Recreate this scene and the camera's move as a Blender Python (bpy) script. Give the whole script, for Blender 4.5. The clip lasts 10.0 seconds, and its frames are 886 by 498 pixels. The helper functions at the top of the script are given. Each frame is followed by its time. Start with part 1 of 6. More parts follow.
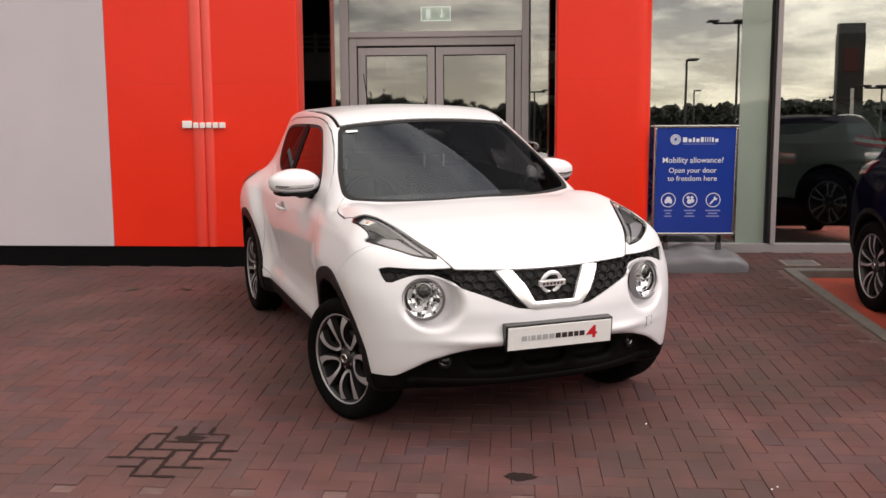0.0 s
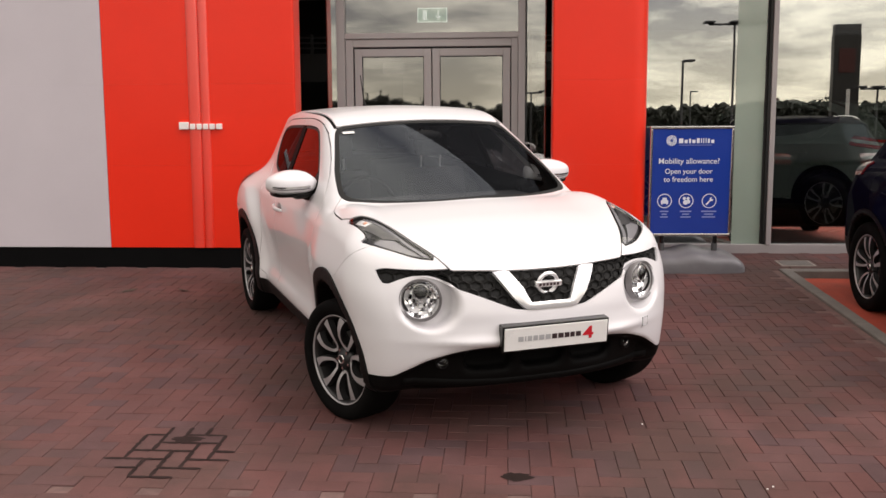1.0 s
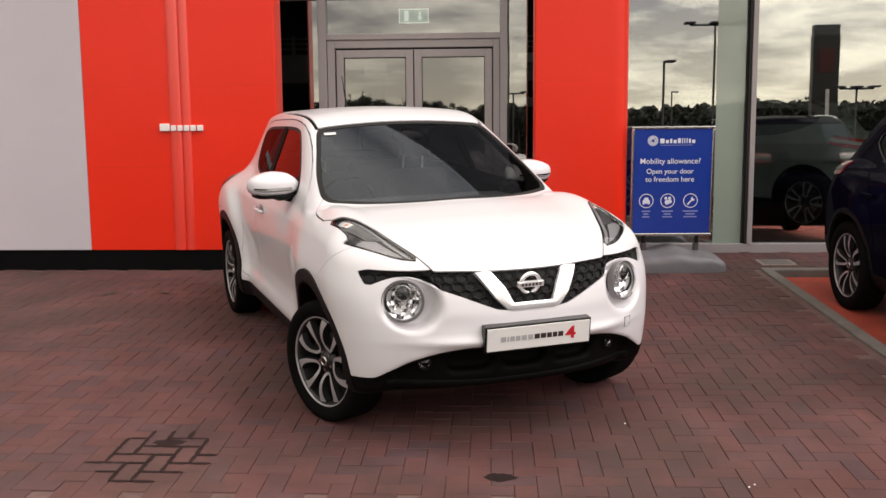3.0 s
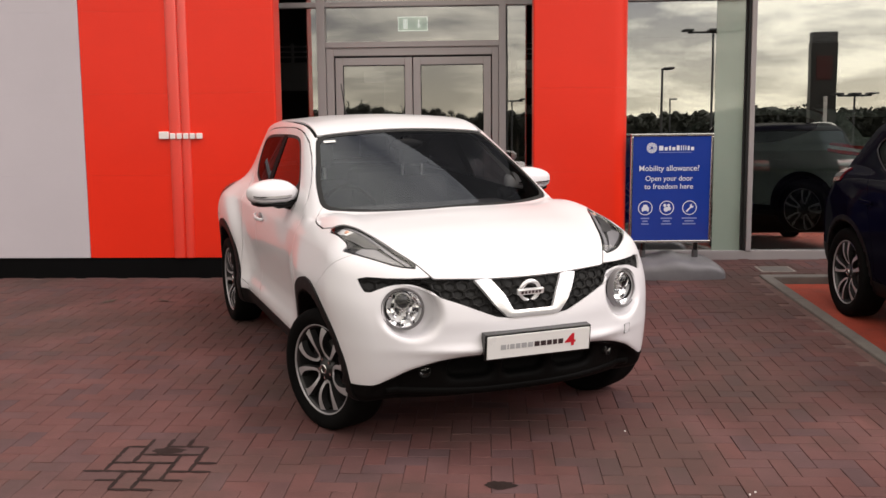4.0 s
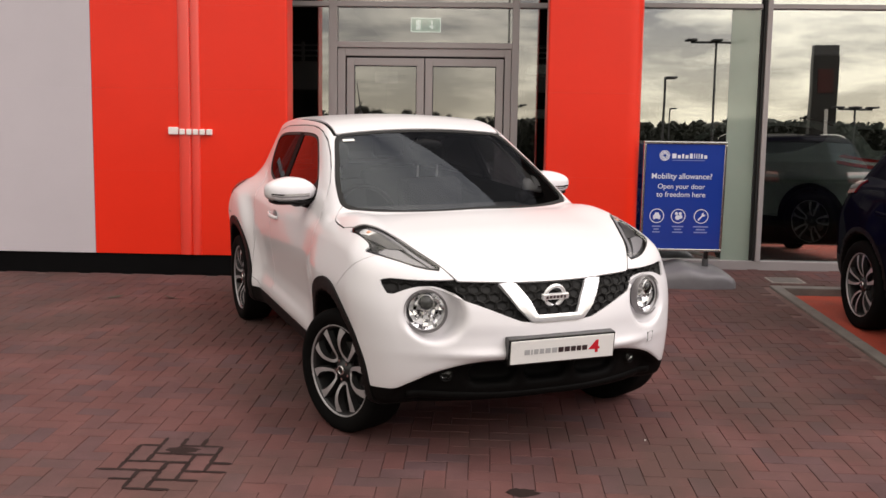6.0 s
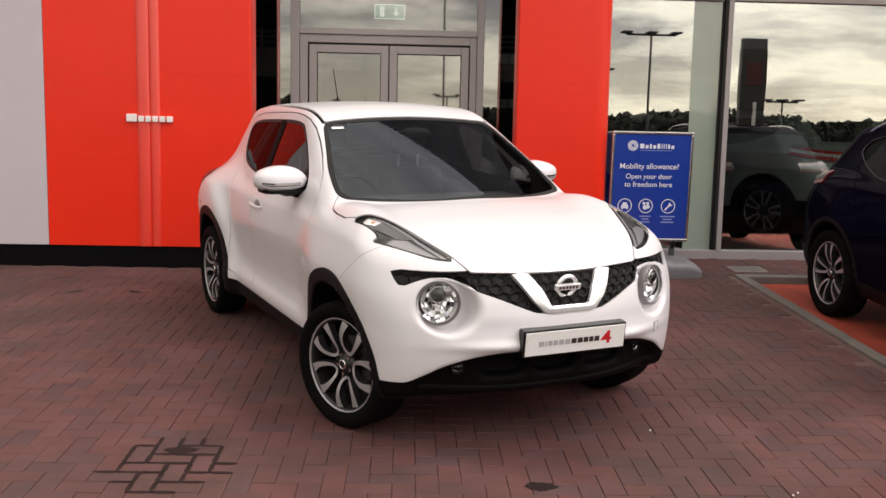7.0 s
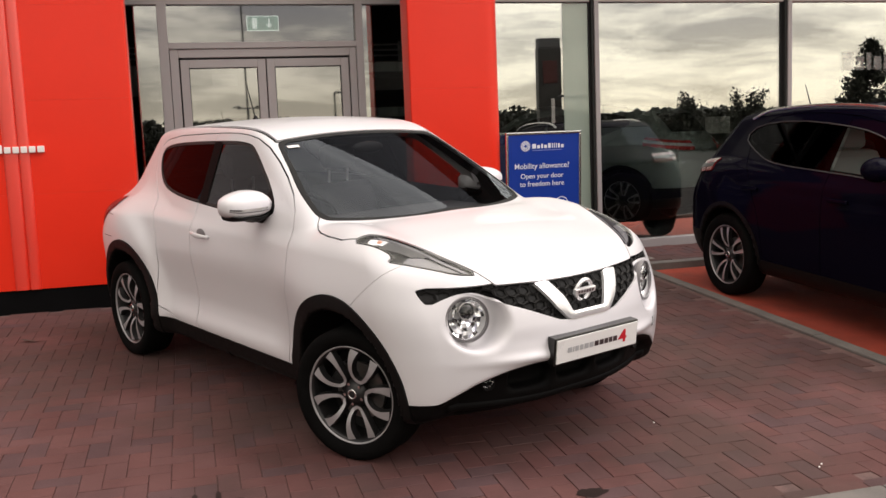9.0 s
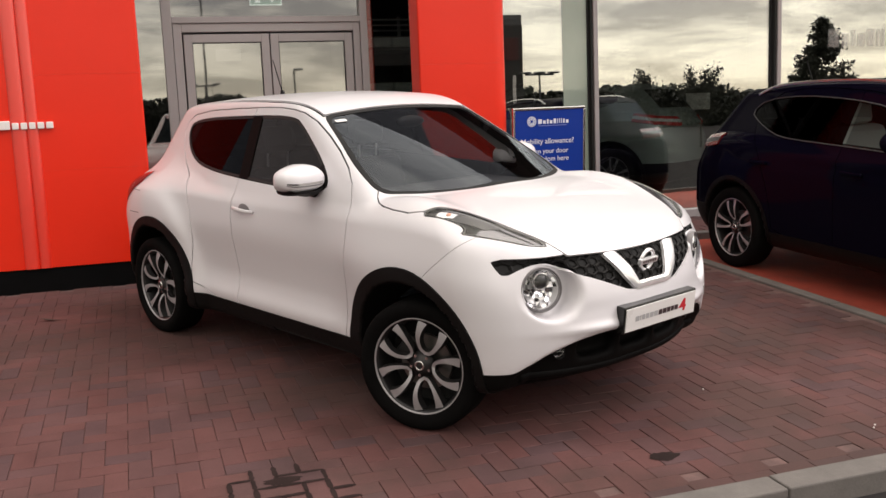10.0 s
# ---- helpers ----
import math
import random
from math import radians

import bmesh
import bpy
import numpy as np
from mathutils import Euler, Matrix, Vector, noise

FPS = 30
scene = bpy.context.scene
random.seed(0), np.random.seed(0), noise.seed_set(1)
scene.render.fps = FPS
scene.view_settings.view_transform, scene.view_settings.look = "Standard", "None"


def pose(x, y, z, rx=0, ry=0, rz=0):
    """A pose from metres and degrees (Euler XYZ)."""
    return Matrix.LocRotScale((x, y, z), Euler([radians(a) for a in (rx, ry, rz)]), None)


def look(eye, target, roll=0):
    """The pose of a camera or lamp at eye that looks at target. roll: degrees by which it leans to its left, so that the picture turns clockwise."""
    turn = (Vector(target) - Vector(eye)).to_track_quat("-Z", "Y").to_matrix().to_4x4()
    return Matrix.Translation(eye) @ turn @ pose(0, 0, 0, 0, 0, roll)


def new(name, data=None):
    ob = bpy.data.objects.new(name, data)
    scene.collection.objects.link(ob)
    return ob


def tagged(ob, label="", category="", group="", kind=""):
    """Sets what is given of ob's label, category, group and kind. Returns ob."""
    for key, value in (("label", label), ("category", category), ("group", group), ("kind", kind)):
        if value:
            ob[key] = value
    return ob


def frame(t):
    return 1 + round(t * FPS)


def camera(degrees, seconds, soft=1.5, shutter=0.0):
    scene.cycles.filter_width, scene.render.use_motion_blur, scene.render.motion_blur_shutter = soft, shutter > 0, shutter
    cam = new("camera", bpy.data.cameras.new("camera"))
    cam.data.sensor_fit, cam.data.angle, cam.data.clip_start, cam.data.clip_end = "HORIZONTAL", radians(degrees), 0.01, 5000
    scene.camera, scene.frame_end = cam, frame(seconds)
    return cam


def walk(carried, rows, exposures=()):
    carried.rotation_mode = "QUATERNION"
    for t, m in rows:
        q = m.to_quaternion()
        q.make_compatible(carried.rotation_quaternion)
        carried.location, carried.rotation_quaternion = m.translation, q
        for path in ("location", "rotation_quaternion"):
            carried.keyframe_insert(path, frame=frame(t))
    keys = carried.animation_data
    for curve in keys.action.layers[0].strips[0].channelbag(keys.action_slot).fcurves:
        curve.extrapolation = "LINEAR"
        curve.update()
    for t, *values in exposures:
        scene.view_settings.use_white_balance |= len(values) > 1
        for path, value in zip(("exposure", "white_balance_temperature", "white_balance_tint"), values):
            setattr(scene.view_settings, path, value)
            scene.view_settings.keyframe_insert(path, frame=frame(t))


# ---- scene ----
cam = camera(50.5, 10.0)
PATH = [
    (0, (0.906, 0.024, 1.753), (0.766, 2.003, 1.494), -0.28),
    (0.5, (0.906, 0.021, 1.756), (0.759, 1.999, 1.496), -0.17),
    (1, (0.907, 0.012, 1.755), (0.774, 1.991, 1.498), -0.3),
    (1.5, (0.902, 0.007, 1.756), (0.776, 1.987, 1.499), -0.21),
    (2, (0.908, 0.007, 1.755), (0.799, 1.986, 1.484), -0.13),
    (2.5, (0.914, 0.015, 1.754), (0.812, 1.995, 1.488), -0.34),
    (4, (0.908, 0.015, 1.756), (0.813, 1.998, 1.516), -0.55),
    (4.5, (0.912, 0.024, 1.746), (0.802, 2.006, 1.503), -0.03),
    (5, (0.931, 0.034, 1.747), (0.803, 2.014, 1.497), -0.1),
    (5.5, (0.904, 0.038, 1.741), (0.756, 2.019, 1.514), 0.33),
    (5.7, (0.862, 0.045, 1.741), (0.73, 2.028, 1.513), 0.5),
    (6.8, (0.429, 0.161, 1.721), (0.489, 2.145, 1.476), 1.31),
    (7, (0.368, 0.171, 1.72), (0.445, 2.154, 1.471), 1.18),
    (7.5, (0.14, 0.262, 1.745), (0.303, 2.237, 1.475), 0.25),
    (8, (-0.151, 0.278, 1.755), (0.065, 2.245, 1.468), -1.03),
    (8.5, (-0.383, 0.337, 1.739), (-0.013, 2.286, 1.478), -1.67),
    (9, (-0.61, 0.456, 1.751), (-0.098, 2.375, 1.512), -2.28),
    (9.5, (-0.861, 0.52, 1.749), (-0.327, 2.431, 1.496), -2.42),
    (10, (-1.157, 0.567, 1.751), (-0.542, 2.448, 1.462), -2.35),
]
walk(cam, [(t, look(eye, target, roll)) for t, eye, target, roll in PATH], [(0, 0.30, 6250, 19), (10, 0.30, 6250, 19)])

# ---- sky, sun ----
world = bpy.data.worlds.new("sky")
scene.world = world
world.use_nodes = True
wn, wl = world.node_tree.nodes, world.node_tree.links
wn.clear()


def wnode(kind, **inputs):
    n = wn.new(kind)
    for key, value in inputs.items():
        n.inputs[key].default_value = value
    return n


w_out = wn.new("ShaderNodeOutputWorld")
w_bg = wnode("ShaderNodeBackground", Strength=0.088)
w_sky = wn.new("ShaderNodeTexSky")
w_sky.sky_type, w_sky.sun_disc = "NISHITA", False
w_sky.sun_elevation, w_sky.sun_rotation = radians(28), radians(138)
# broken grey cloud over a pale warm horizon
w_co = wn.new("ShaderNodeTexCoord")
w_sep = wn.new("ShaderNodeSeparateXYZ")
wl.new(w_co.outputs["Generated"], w_sep.inputs[0])
w_den = wn.new("ShaderNodeMath")
w_den.operation = "MAXIMUM"
w_den.inputs[1].default_value = 0.0
wl.new(w_sep.outputs["Z"], w_den.inputs[0])
w_den2 = wn.new("ShaderNodeMath")
w_den2.inputs[1].default_value = 0.16
wl.new(w_den.outputs[0], w_den2.inputs[0])
w_flat = wn.new("ShaderNodeCombineXYZ")
for k in ("X", "Y"):
    d = wn.new("ShaderNodeMath")
    d.operation = "DIVIDE"
    wl.new(w_sep.outputs[k], d.inputs[0])
    wl.new(w_den2.outputs[0], d.inputs[1])
    wl.new(d.outputs[0], w_flat.inputs[k])
w_noise = wnode("ShaderNodeTexNoise", Scale=1.15, Detail=9.0, Roughness=0.60, Distortion=0.35)
wl.new(w_flat.outputs[0], w_noise.inputs["Vector"])
w_ramp = wn.new("ShaderNodeValToRGB")
w_ramp.color_ramp.elements[0].position, w_ramp.color_ramp.elements[0].color = 0.41, (16.5, 15.4, 11.9, 1)
w_ramp.color_ramp.elements[1].position, w_ramp.color_ramp.elements[1].color = 0.58, (3.3, 3.15, 3.1, 1)
wl.new(w_noise.outputs["Fac"], w_ramp.inputs["Fac"])
w_hor = wn.new("ShaderNodeMapRange")
w_hor.inputs["From Min"].default_value, w_hor.inputs["From Max"].default_value = 0.0, 0.16
w_hor.inputs["To Min"].default_value, w_hor.inputs["To Max"].default_value = 0.6, 0.0
wl.new(w_sep.outputs["Z"], w_hor.inputs["Value"])
w_glow = wn.new("ShaderNodeMix")
w_glow.data_type = "RGBA"
w_glow.inputs["B"].default_value = (13.4, 12.0, 7.9, 1)
wl.new(w_hor.outputs[0], w_glow.inputs["Factor"])
wl.new(w_ramp.outputs[0], w_glow.inputs["A"])
w_zen = wn.new("ShaderNodeMapRange")
w_zen.inputs["From Min"].default_value, w_zen.inputs["From Max"].default_value = 0.25, 1.0
w_zen.inputs["To Min"].default_value, w_zen.inputs["To Max"].default_value = 1.04, 2.3
wl.new(w_sep.outputs["Z"], w_zen.inputs["Value"])
w_dome = wn.new("ShaderNodeMix")
w_dome.data_type, w_dome.blend_type = "RGBA", "MULTIPLY"
w_dome.inputs["Factor"].default_value = 1.0
wl.new(w_glow.outputs["Result"], w_dome.inputs["A"])
wl.new(w_zen.outputs[0], w_dome.inputs["B"])
w_mix = wn.new("ShaderNodeMix")
w_mix.data_type = "RGBA"
w_mix.inputs["Factor"].default_value = 0.9
wl.new(w_sky.outputs[0], w_mix.inputs["A"])
# the sky is brighter towards the hidden sun
w_dot = wn.new("ShaderNodeVectorMath")
w_dot.operation = "DOT_PRODUCT"
w_dot.inputs[1].default_value = (0.85, -0.52, 0.0)
wl.new(w_co.outputs["Generated"], w_dot.inputs[0])
w_azi = wn.new("ShaderNodeMapRange")
w_azi.inputs["From Min"].default_value, w_azi.inputs["From Max"].default_value = -1.0, 1.0
w_azi.inputs["To Min"].default_value, w_azi.inputs["To Max"].default_value = 0.52, 1.25
wl.new(w_dot.outputs["Value"], w_azi.inputs["Value"])
w_side = wn.new("ShaderNodeMix")
w_side.data_type, w_side.blend_type = "RGBA", "MULTIPLY"
w_side.inputs["Factor"].default_value = 1.0
wl.new(w_dome.outputs["Result"], w_side.inputs["A"])
wl.new(w_azi.outputs[0], w_side.inputs["B"])
wl.new(w_side.outputs["Result"], w_mix.inputs["B"])
wl.new(w_mix.outputs["Result"], w_bg.inputs["Color"])
wl.new(w_bg.outputs[0], w_out.inputs[0])
sun_data = bpy.data.lights.new("sun", "SUN")
sun_data.energy, sun_data.angle, sun_data.color = 1.5, radians(48), (1, 0.95, 0.88)
sun = new("sun", sun_data)
sun.matrix_world = look((11, -1, 12), (0, 4, 0))


# ---- materials ----
def material(name, colour, rough=0.5, metal=0.0, grain=0.0, scale=8.0, bump=0.0, fine=60.0, island=0.0, objects=0.0, tint=None, dirt=0.0, **more):
    """A procedural surface. grain: strength of the mottling in colour; bump: metres of fine relief; island, objects: change from piece to piece; dirt: strength of broad grimy patches."""
    m = bpy.data.materials.new(name)
    m.use_nodes = True
    nt, b = m.node_tree, m.node_tree.nodes["Principled BSDF"]
    b.inputs["Base Color"].default_value = (*colour, 1)
    b.inputs["Roughness"].default_value, b.inputs["Metallic"].default_value = rough, metal
    for key, value in more.items():
        b.inputs[key.replace("_", " ")].default_value = value

    def node(kind, **ins):
        n = nt.nodes.new(kind)
        for k, v in ins.items():
            n.inputs[k].default_value = v
        return n

    co = node("ShaderNodeTexCoord").outputs["Object"]
    out = None
    if island or objects:
        pick = nt.nodes.new("ShaderNodeNewGeometry").outputs["Random Per Island"] if island else nt.nodes.new("ShaderNodeObjectInfo").outputs["Random"]
        ramp = nt.nodes.new("ShaderNodeValToRGB")
        stops = tint
        while len(ramp.color_ramp.elements) < len(stops):
            ramp.color_ramp.elements.new(0.5)
        for e, (p, c) in zip(ramp.color_ramp.elements, stops):
            e.position, e.color = p, (*c, 1)
        ramp.color_ramp.interpolation = "LINEAR"
        nt.links.new(pick, ramp.inputs[0])
        out = ramp.outputs[0]
    if grain:
        n1 = node("ShaderNodeTexNoise", Scale=scale, Detail=6.0, Roughness=0.6)
        n2 = node("ShaderNodeTexNoise", Scale=fine * 3, Detail=3.0)
        geo = nt.nodes.new("ShaderNodeNewGeometry").outputs["Position"]
        nt.links.new(geo, n1.inputs["Vector"])
        nt.links.new(geo, n2.inputs["Vector"])
        add = node("ShaderNodeMath")
        add.operation = "MULTIPLY_ADD"
        add.inputs[1].default_value = 0.45
        nt.links.new(n2.outputs["Fac"], add.inputs[0])
        nt.links.new(n1.outputs["Fac"], add.inputs[2])
        rng = node("ShaderNodeMapRange")
        rng.inputs["From Min"].default_value, rng.inputs["From Max"].default_value = 0.45, 1.0
        rng.inputs["To Min"].default_value, rng.inputs["To Max"].default_value = 1 - grain, 1 + grain
        nt.links.new(add.outputs[0], rng.inputs["Value"])
        mul = nt.nodes.new("ShaderNodeMix")
        mul.data_type, mul.blend_type = "RGBA", "MULTIPLY"
        mul.inputs["Factor"].default_value = 1
        mul.inputs["A"].default_value = (*colour, 1)
        if out:
            nt.links.new(out, mul.inputs["A"])
        nt.links.new(rng.outputs[0], mul.inputs["B"])
        out = mul.outputs["Result"]
        rr = node("ShaderNodeMapRange")
        rr.inputs["To Min"].default_value, rr.inputs["To Max"].default_value = max(rough - 0.12, 0.02), min(rough + 0.12, 1)
        nt.links.new(n1.outputs["Fac"], rr.inputs["Value"])
        nt.links.new(rr.outputs[0], b.inputs["Roughness"])
    if dirt:
        n4 = node("ShaderNodeTexNoise", Scale=0.9, Detail=5.0, Roughness=0.62)
        nt.links.new(nt.nodes.new("ShaderNodeNewGeometry").outputs["Position"], n4.inputs["Vector"])
        patch = node("ShaderNodeMapRange")
        patch.inputs["From Min"].default_value, patch.inputs["From Max"].default_value = 0.44, 0.60
        patch.inputs["To Max"].default_value = dirt
        nt.links.new(n4.outputs["Fac"], patch.inputs["Value"])
        soil = nt.nodes.new("ShaderNodeMix")
        soil.data_type = "RGBA"
        soil.inputs["B"].default_value = (0.066, 0.045, 0.040, 1)
        nt.links.new(patch.outputs[0], soil.inputs["Factor"])
        nt.links.new(out, soil.inputs["A"])
        out = soil.outputs["Result"]
    if out:
        nt.links.new(out, b.inputs["Base Color"])
    if bump:
        n3 = node("ShaderNodeTexNoise", Scale=fine, Detail=5.0, Roughness=0.6)
        nt.links.new(nt.nodes.new("ShaderNodeNewGeometry").outputs["Position"], n3.inputs["Vector"])
        bp = node("ShaderNodeBump", Distance=bump, Strength=1.0)
        nt.links.new(n3.outputs["Fac"], bp.inputs["Height"])
        nt.links.new(bp.outputs[0], b.inputs["Normal"])
    return m


def glazing(name, tint, gloss, rough=0.0, waves=0.0, sheen=(0.95, 0.96, 0.95)):
    """Clear pane: part mirror, part see-through, more mirror at a slant."""
    m = bpy.data.materials.new(name)
    m.use_nodes = True
    nt = m.node_tree
    nt.nodes.clear()
    o = nt.nodes.new("ShaderNodeOutputMaterial")
    mix = nt.nodes.new("ShaderNodeMixShader")
    t = nt.nodes.new("ShaderNodeBsdfTransparent")
    t.inputs[0].default_value = (*tint, 1)
    g = nt.nodes.new("ShaderNodeBsdfGlossy")
    g.inputs["Roughness"].default_value = rough
    g.inputs["Color"].default_value = (*sheen, 1)
    f = nt.nodes.new("ShaderNodeLayerWeight")
    f.inputs["Blend"].default_value = 0.5
    pw = nt.nodes.new("ShaderNodeMath")
    pw.operation = "POWER"
    pw.inputs[1].default_value = 5.0
    r = nt.nodes.new("ShaderNodeMapRange")
    r.inputs["To Min"].default_value, r.inputs["To Max"].default_value = gloss, 1
    nt.links.new(f.outputs["Facing"], pw.inputs[0])
    nt.links.new(pw.outputs[0], r.inputs["Value"])
    nt.links.new(r.outputs[0], mix.inputs[0])
    nt.links.new(t.outputs[0], mix.inputs[1])
    nt.links.new(g.outputs[0], mix.inputs[2])
    if waves:
        n = nt.nodes.new("ShaderNodeTexNoise")
        n.inputs["Scale"].default_value = 0.8
        nt.links.new(nt.nodes.new("ShaderNodeNewGeometry").outputs["Position"], n.inputs["Vector"])
        bp = nt.nodes.new("ShaderNodeBump")
        bp.inputs["Distance"].default_value = waves
        nt.links.new(n.outputs["Fac"], bp.inputs["Height"])
        nt.links.new(bp.outputs[0], g.inputs["Normal"])
    nt.links.new(mix.outputs[0], o.inputs[0])
    return m


RED = material("red_cladding", (0.76, 0.022, 0.002), 0.45, 0, 0.05, 1.2, Coat_Weight=0.45, Coat_Roughness=0.22, Specular_IOR_Level=0.2)
REDTRIM = material("red_gloss_trim", (0.76, 0.022, 0.002), 0.3, 0, 0.05, 1.2, Coat_Weight=1.0, Coat_Roughness=0.32, Coat_IOR=1.75)
GREY = material("grey_cladding", (0.50, 0.465, 0.505), 0.42, 0.0, 0.04, 1.5)
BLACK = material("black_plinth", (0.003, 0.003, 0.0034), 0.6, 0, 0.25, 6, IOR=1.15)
BAND = material("dim_grey_band", (0.16, 0.16, 0.155), 0.35, 0, 0.2, 3)
ALU = material("grey_aluminium", (0.36, 0.335, 0.34), 0.42, 0.2, 0.05, 3)
GASKET = material("black_rubber", (0.012, 0.012, 0.012), 0.6)
PANE = glazing("showroom_glass", (0.90, 0.94, 0.92), 0.37, 0.0, 0.0006)
DOORPANE = glazing("door_glass", (0.62, 0.62, 0.61), 0.25, 0.02, 0.0006)
SIDEPANE = glazing("side_light_glass", (0.62, 0.63, 0.62), 0.27, 0.01, 0.0006)
FASCIA = material("dark_fascia", (0.085, 0.080, 0.078), 0.5, 0, 0.08, 1.5)
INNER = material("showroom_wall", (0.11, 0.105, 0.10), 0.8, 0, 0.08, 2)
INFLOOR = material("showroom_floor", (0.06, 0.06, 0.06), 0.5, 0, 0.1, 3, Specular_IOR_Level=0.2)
CREAM = material("pale_blind", (0.62, 0.68, 0.64), 0.6, 0, 0.05, 3)
DARKWOOD = material("dark_cabinet", (0.03, 0.028, 0.027), 0.5, 0, 0.1, 4)
BRICKS = [(0.00, (0.106, 0.0515, 0.0495)), (0.25, (0.119, 0.0545, 0.0510)), (0.47, (0.103, 0.0540, 0.0530)), (0.68, (0.126, 0.0585, 0.0545)), (0.85, (0.096, 0.0540, 0.0550)), (1.00, (0.089, 0.0525, 0.0545))]
PAVER = material("red_block_paver", (0.16, 0.075, 0.06), 0.72, 0, 0.40, 1.7, 0.0012, 90, objects=1, tint=BRICKS, dirt=0.65, IOR=1.2)
PAVERS = material("red_block_paving", (0.16, 0.075, 0.06), 0.72, 0, 0.40, 1.7, 0.0012, 90, island=1, tint=BRICKS, dirt=0.65, IOR=1.2)
SAND = material("joint_sand", (0.120, 0.070, 0.064), 0.95, 0, 0.4, 12, 0.001, 200)
TAR = material("dark_spill", (0.026, 0.0165, 0.0155), 0.75, 0, 0.45, 9, Specular_IOR_Level=0.1)
ASPHALT = material("asphalt", (0.035, 0.033, 0.033), 0.85, 0, 0.35, 3, 0.003, 120, Specular_IOR_Level=0.0)
REDTAR = material("red_tarmac", (0.30, 0.042, 0.020), 0.85, 0, 0.35, 4, 0.003, 130)
KERB = material("concrete_kerb", (0.135, 0.122, 0.113), 0.85, 0, 0.3, 5, 0.0015, 80)
WHITE = material("pearl_white_paint", (0.70, 0.685, 0.712), 0.4, 0.0, Coat_Weight=0.7, Coat_Roughness=0.06, Coat_IOR=1.45)
NAVY = material("dark_blue_paint", (0.0034, 0.0027, 0.0085), 0.4, 0.0, Coat_Weight=0.10, Coat_Roughness=0.05, Specular_IOR_Level=0.0)
GREYGREEN = material("grey_paint", (0.33, 0.38, 0.36), 0.35, 0.15, Coat_Weight=1.0, Coat_Roughness=0.03)
PLASTIC = material("black_plastic", (0.005, 0.0047, 0.0047), 0.5, 0, 0.15, 30, 0.0004, 500, IOR=1.25)
MATTBLACK = material("matt_black_plastic", (0.004, 0.0037, 0.0037), 0.6, 0, 0.15, 30, 0.0004, 500, Specular_IOR_Level=0.06)
GRILLEBLACK = material("satin_black_plastic", (0.006, 0.0056, 0.0056), 0.45, 0, 0.15, 30, 0.0004, 500, Specular_IOR_Level=0.16)
GLOSSBLACK = material("gloss_black", (0.008, 0.008, 0.008), 0.12)
DARKIN = material("dark_lining", (0.009, 0.009, 0.009), 0.9)
TRIMIN = material("dark_seat_cloth", (0.045, 0.044, 0.046), 0.85, 0, 0.2, 20)
SCREEN = glazing("windscreen_glass", (0.60, 0.61, 0.62), 0.040, sheen=(0.78, 0.86, 1.0))
TINTED = glazing("side_glass", (0.17, 0.17, 0.18), 0.045)
PRIVACY = glazing("privacy_glass", (0.02, 0.02, 0.022), 0.035, sheen=(0.24, 0.28, 0.32))
BLACKPANE = glazing("dark_car_glass", (0.02, 0.02, 0.022), 0.012, sheen=(0.30, 0.30, 0.32))
CLEAR = glazing("door_glass_clear", (0.50, 0.52, 0.52), 0.015, sheen=(0.4, 0.4, 0.42))
CHROME = material("chrome", (0.82, 0.82, 0.83), 0.08, 1.0)
SATIN = material("satin_chrome", (0.60, 0.59, 0.58), 0.25, 1.0)
ALLOY = material("machined_alloy", (0.43, 0.42, 0.435), 0.40, 0.5, 0.06, 60)
POCKET = material("dark_alloy", (0.035, 0.034, 0.035), 0.4, 0.6)
TYRE = material("tyre_rubber", (0.005, 0.0048, 0.0048), 0.75, 0, 0.3, 20, 0.0005, 150, IOR=1.12)
DISC = material("brake_disc", (0.22, 0.21, 0.20), 0.35, 0.9)
LENS = glazing("lamp_lens", (0.97, 0.97, 0.98), 0.035)
LAMPGREY = material("lamp_grey", (0.19, 0.18, 0.185), 0.3, 0.1)
SILVER = material("silvered_reflector", (0.88, 0.88, 0.89), 0.25, 0.2)
LAMPBED = material("lamp_bed_grey", (0.042, 0.040, 0.045), 0.35, 0.1)
LAMPDARK = material("lamp_dark_insert", (0.030, 0.029, 0.033), 0.3, 0.1)
LAMPLIGHT = material("pale_lamp_grey", (0.20, 0.196, 0.21), 0.25, 0.1)
AMBER = material("amber_bulb", (0.62, 0.27, 0.16), 0.2)
BRIGHTTAIL = material("bright_red_lamp", (0.62, 0.02, 0.025), 0.15, 0, Coat_Weight=0.6, Coat_Roughness=0.05)
TAIL = material("red_lamp", (0.14, 0.010, 0.012), 0.18, 0, Coat_Weight=0.35, Coat_Roughness=0.08)
PLATEWHITE = material("plate_white", (0.72, 0.71, 0.70), 0.3, 0, 0.02, 6, Coat_Weight=0.5)
GREYINK = material("grey_ink", (0.36, 0.36, 0.37), 0.4)
DARKINK = material("dark_ink", (0.035, 0.02, 0.022), 0.4)
REDINK = material("red_ink", (0.50, 0.01, 0.02), 0.4)
POSTER = material("blue_poster", (0.014, 0.045, 0.31), 0.22, 0, 0.05, 3, Coat_Weight=0.6, Coat_Roughness=0.06)
INK = material("white_ink", (0.72, 0.75, 0.85), 0.4)
FAINT = material("pale_blue_ink", (0.22, 0.27, 0.58), 0.4)
BASEGREY = material("grey_moulded_plastic", (0.135, 0.130, 0.142), 0.42, 0, 0.12, 10, 0.0006, 120)
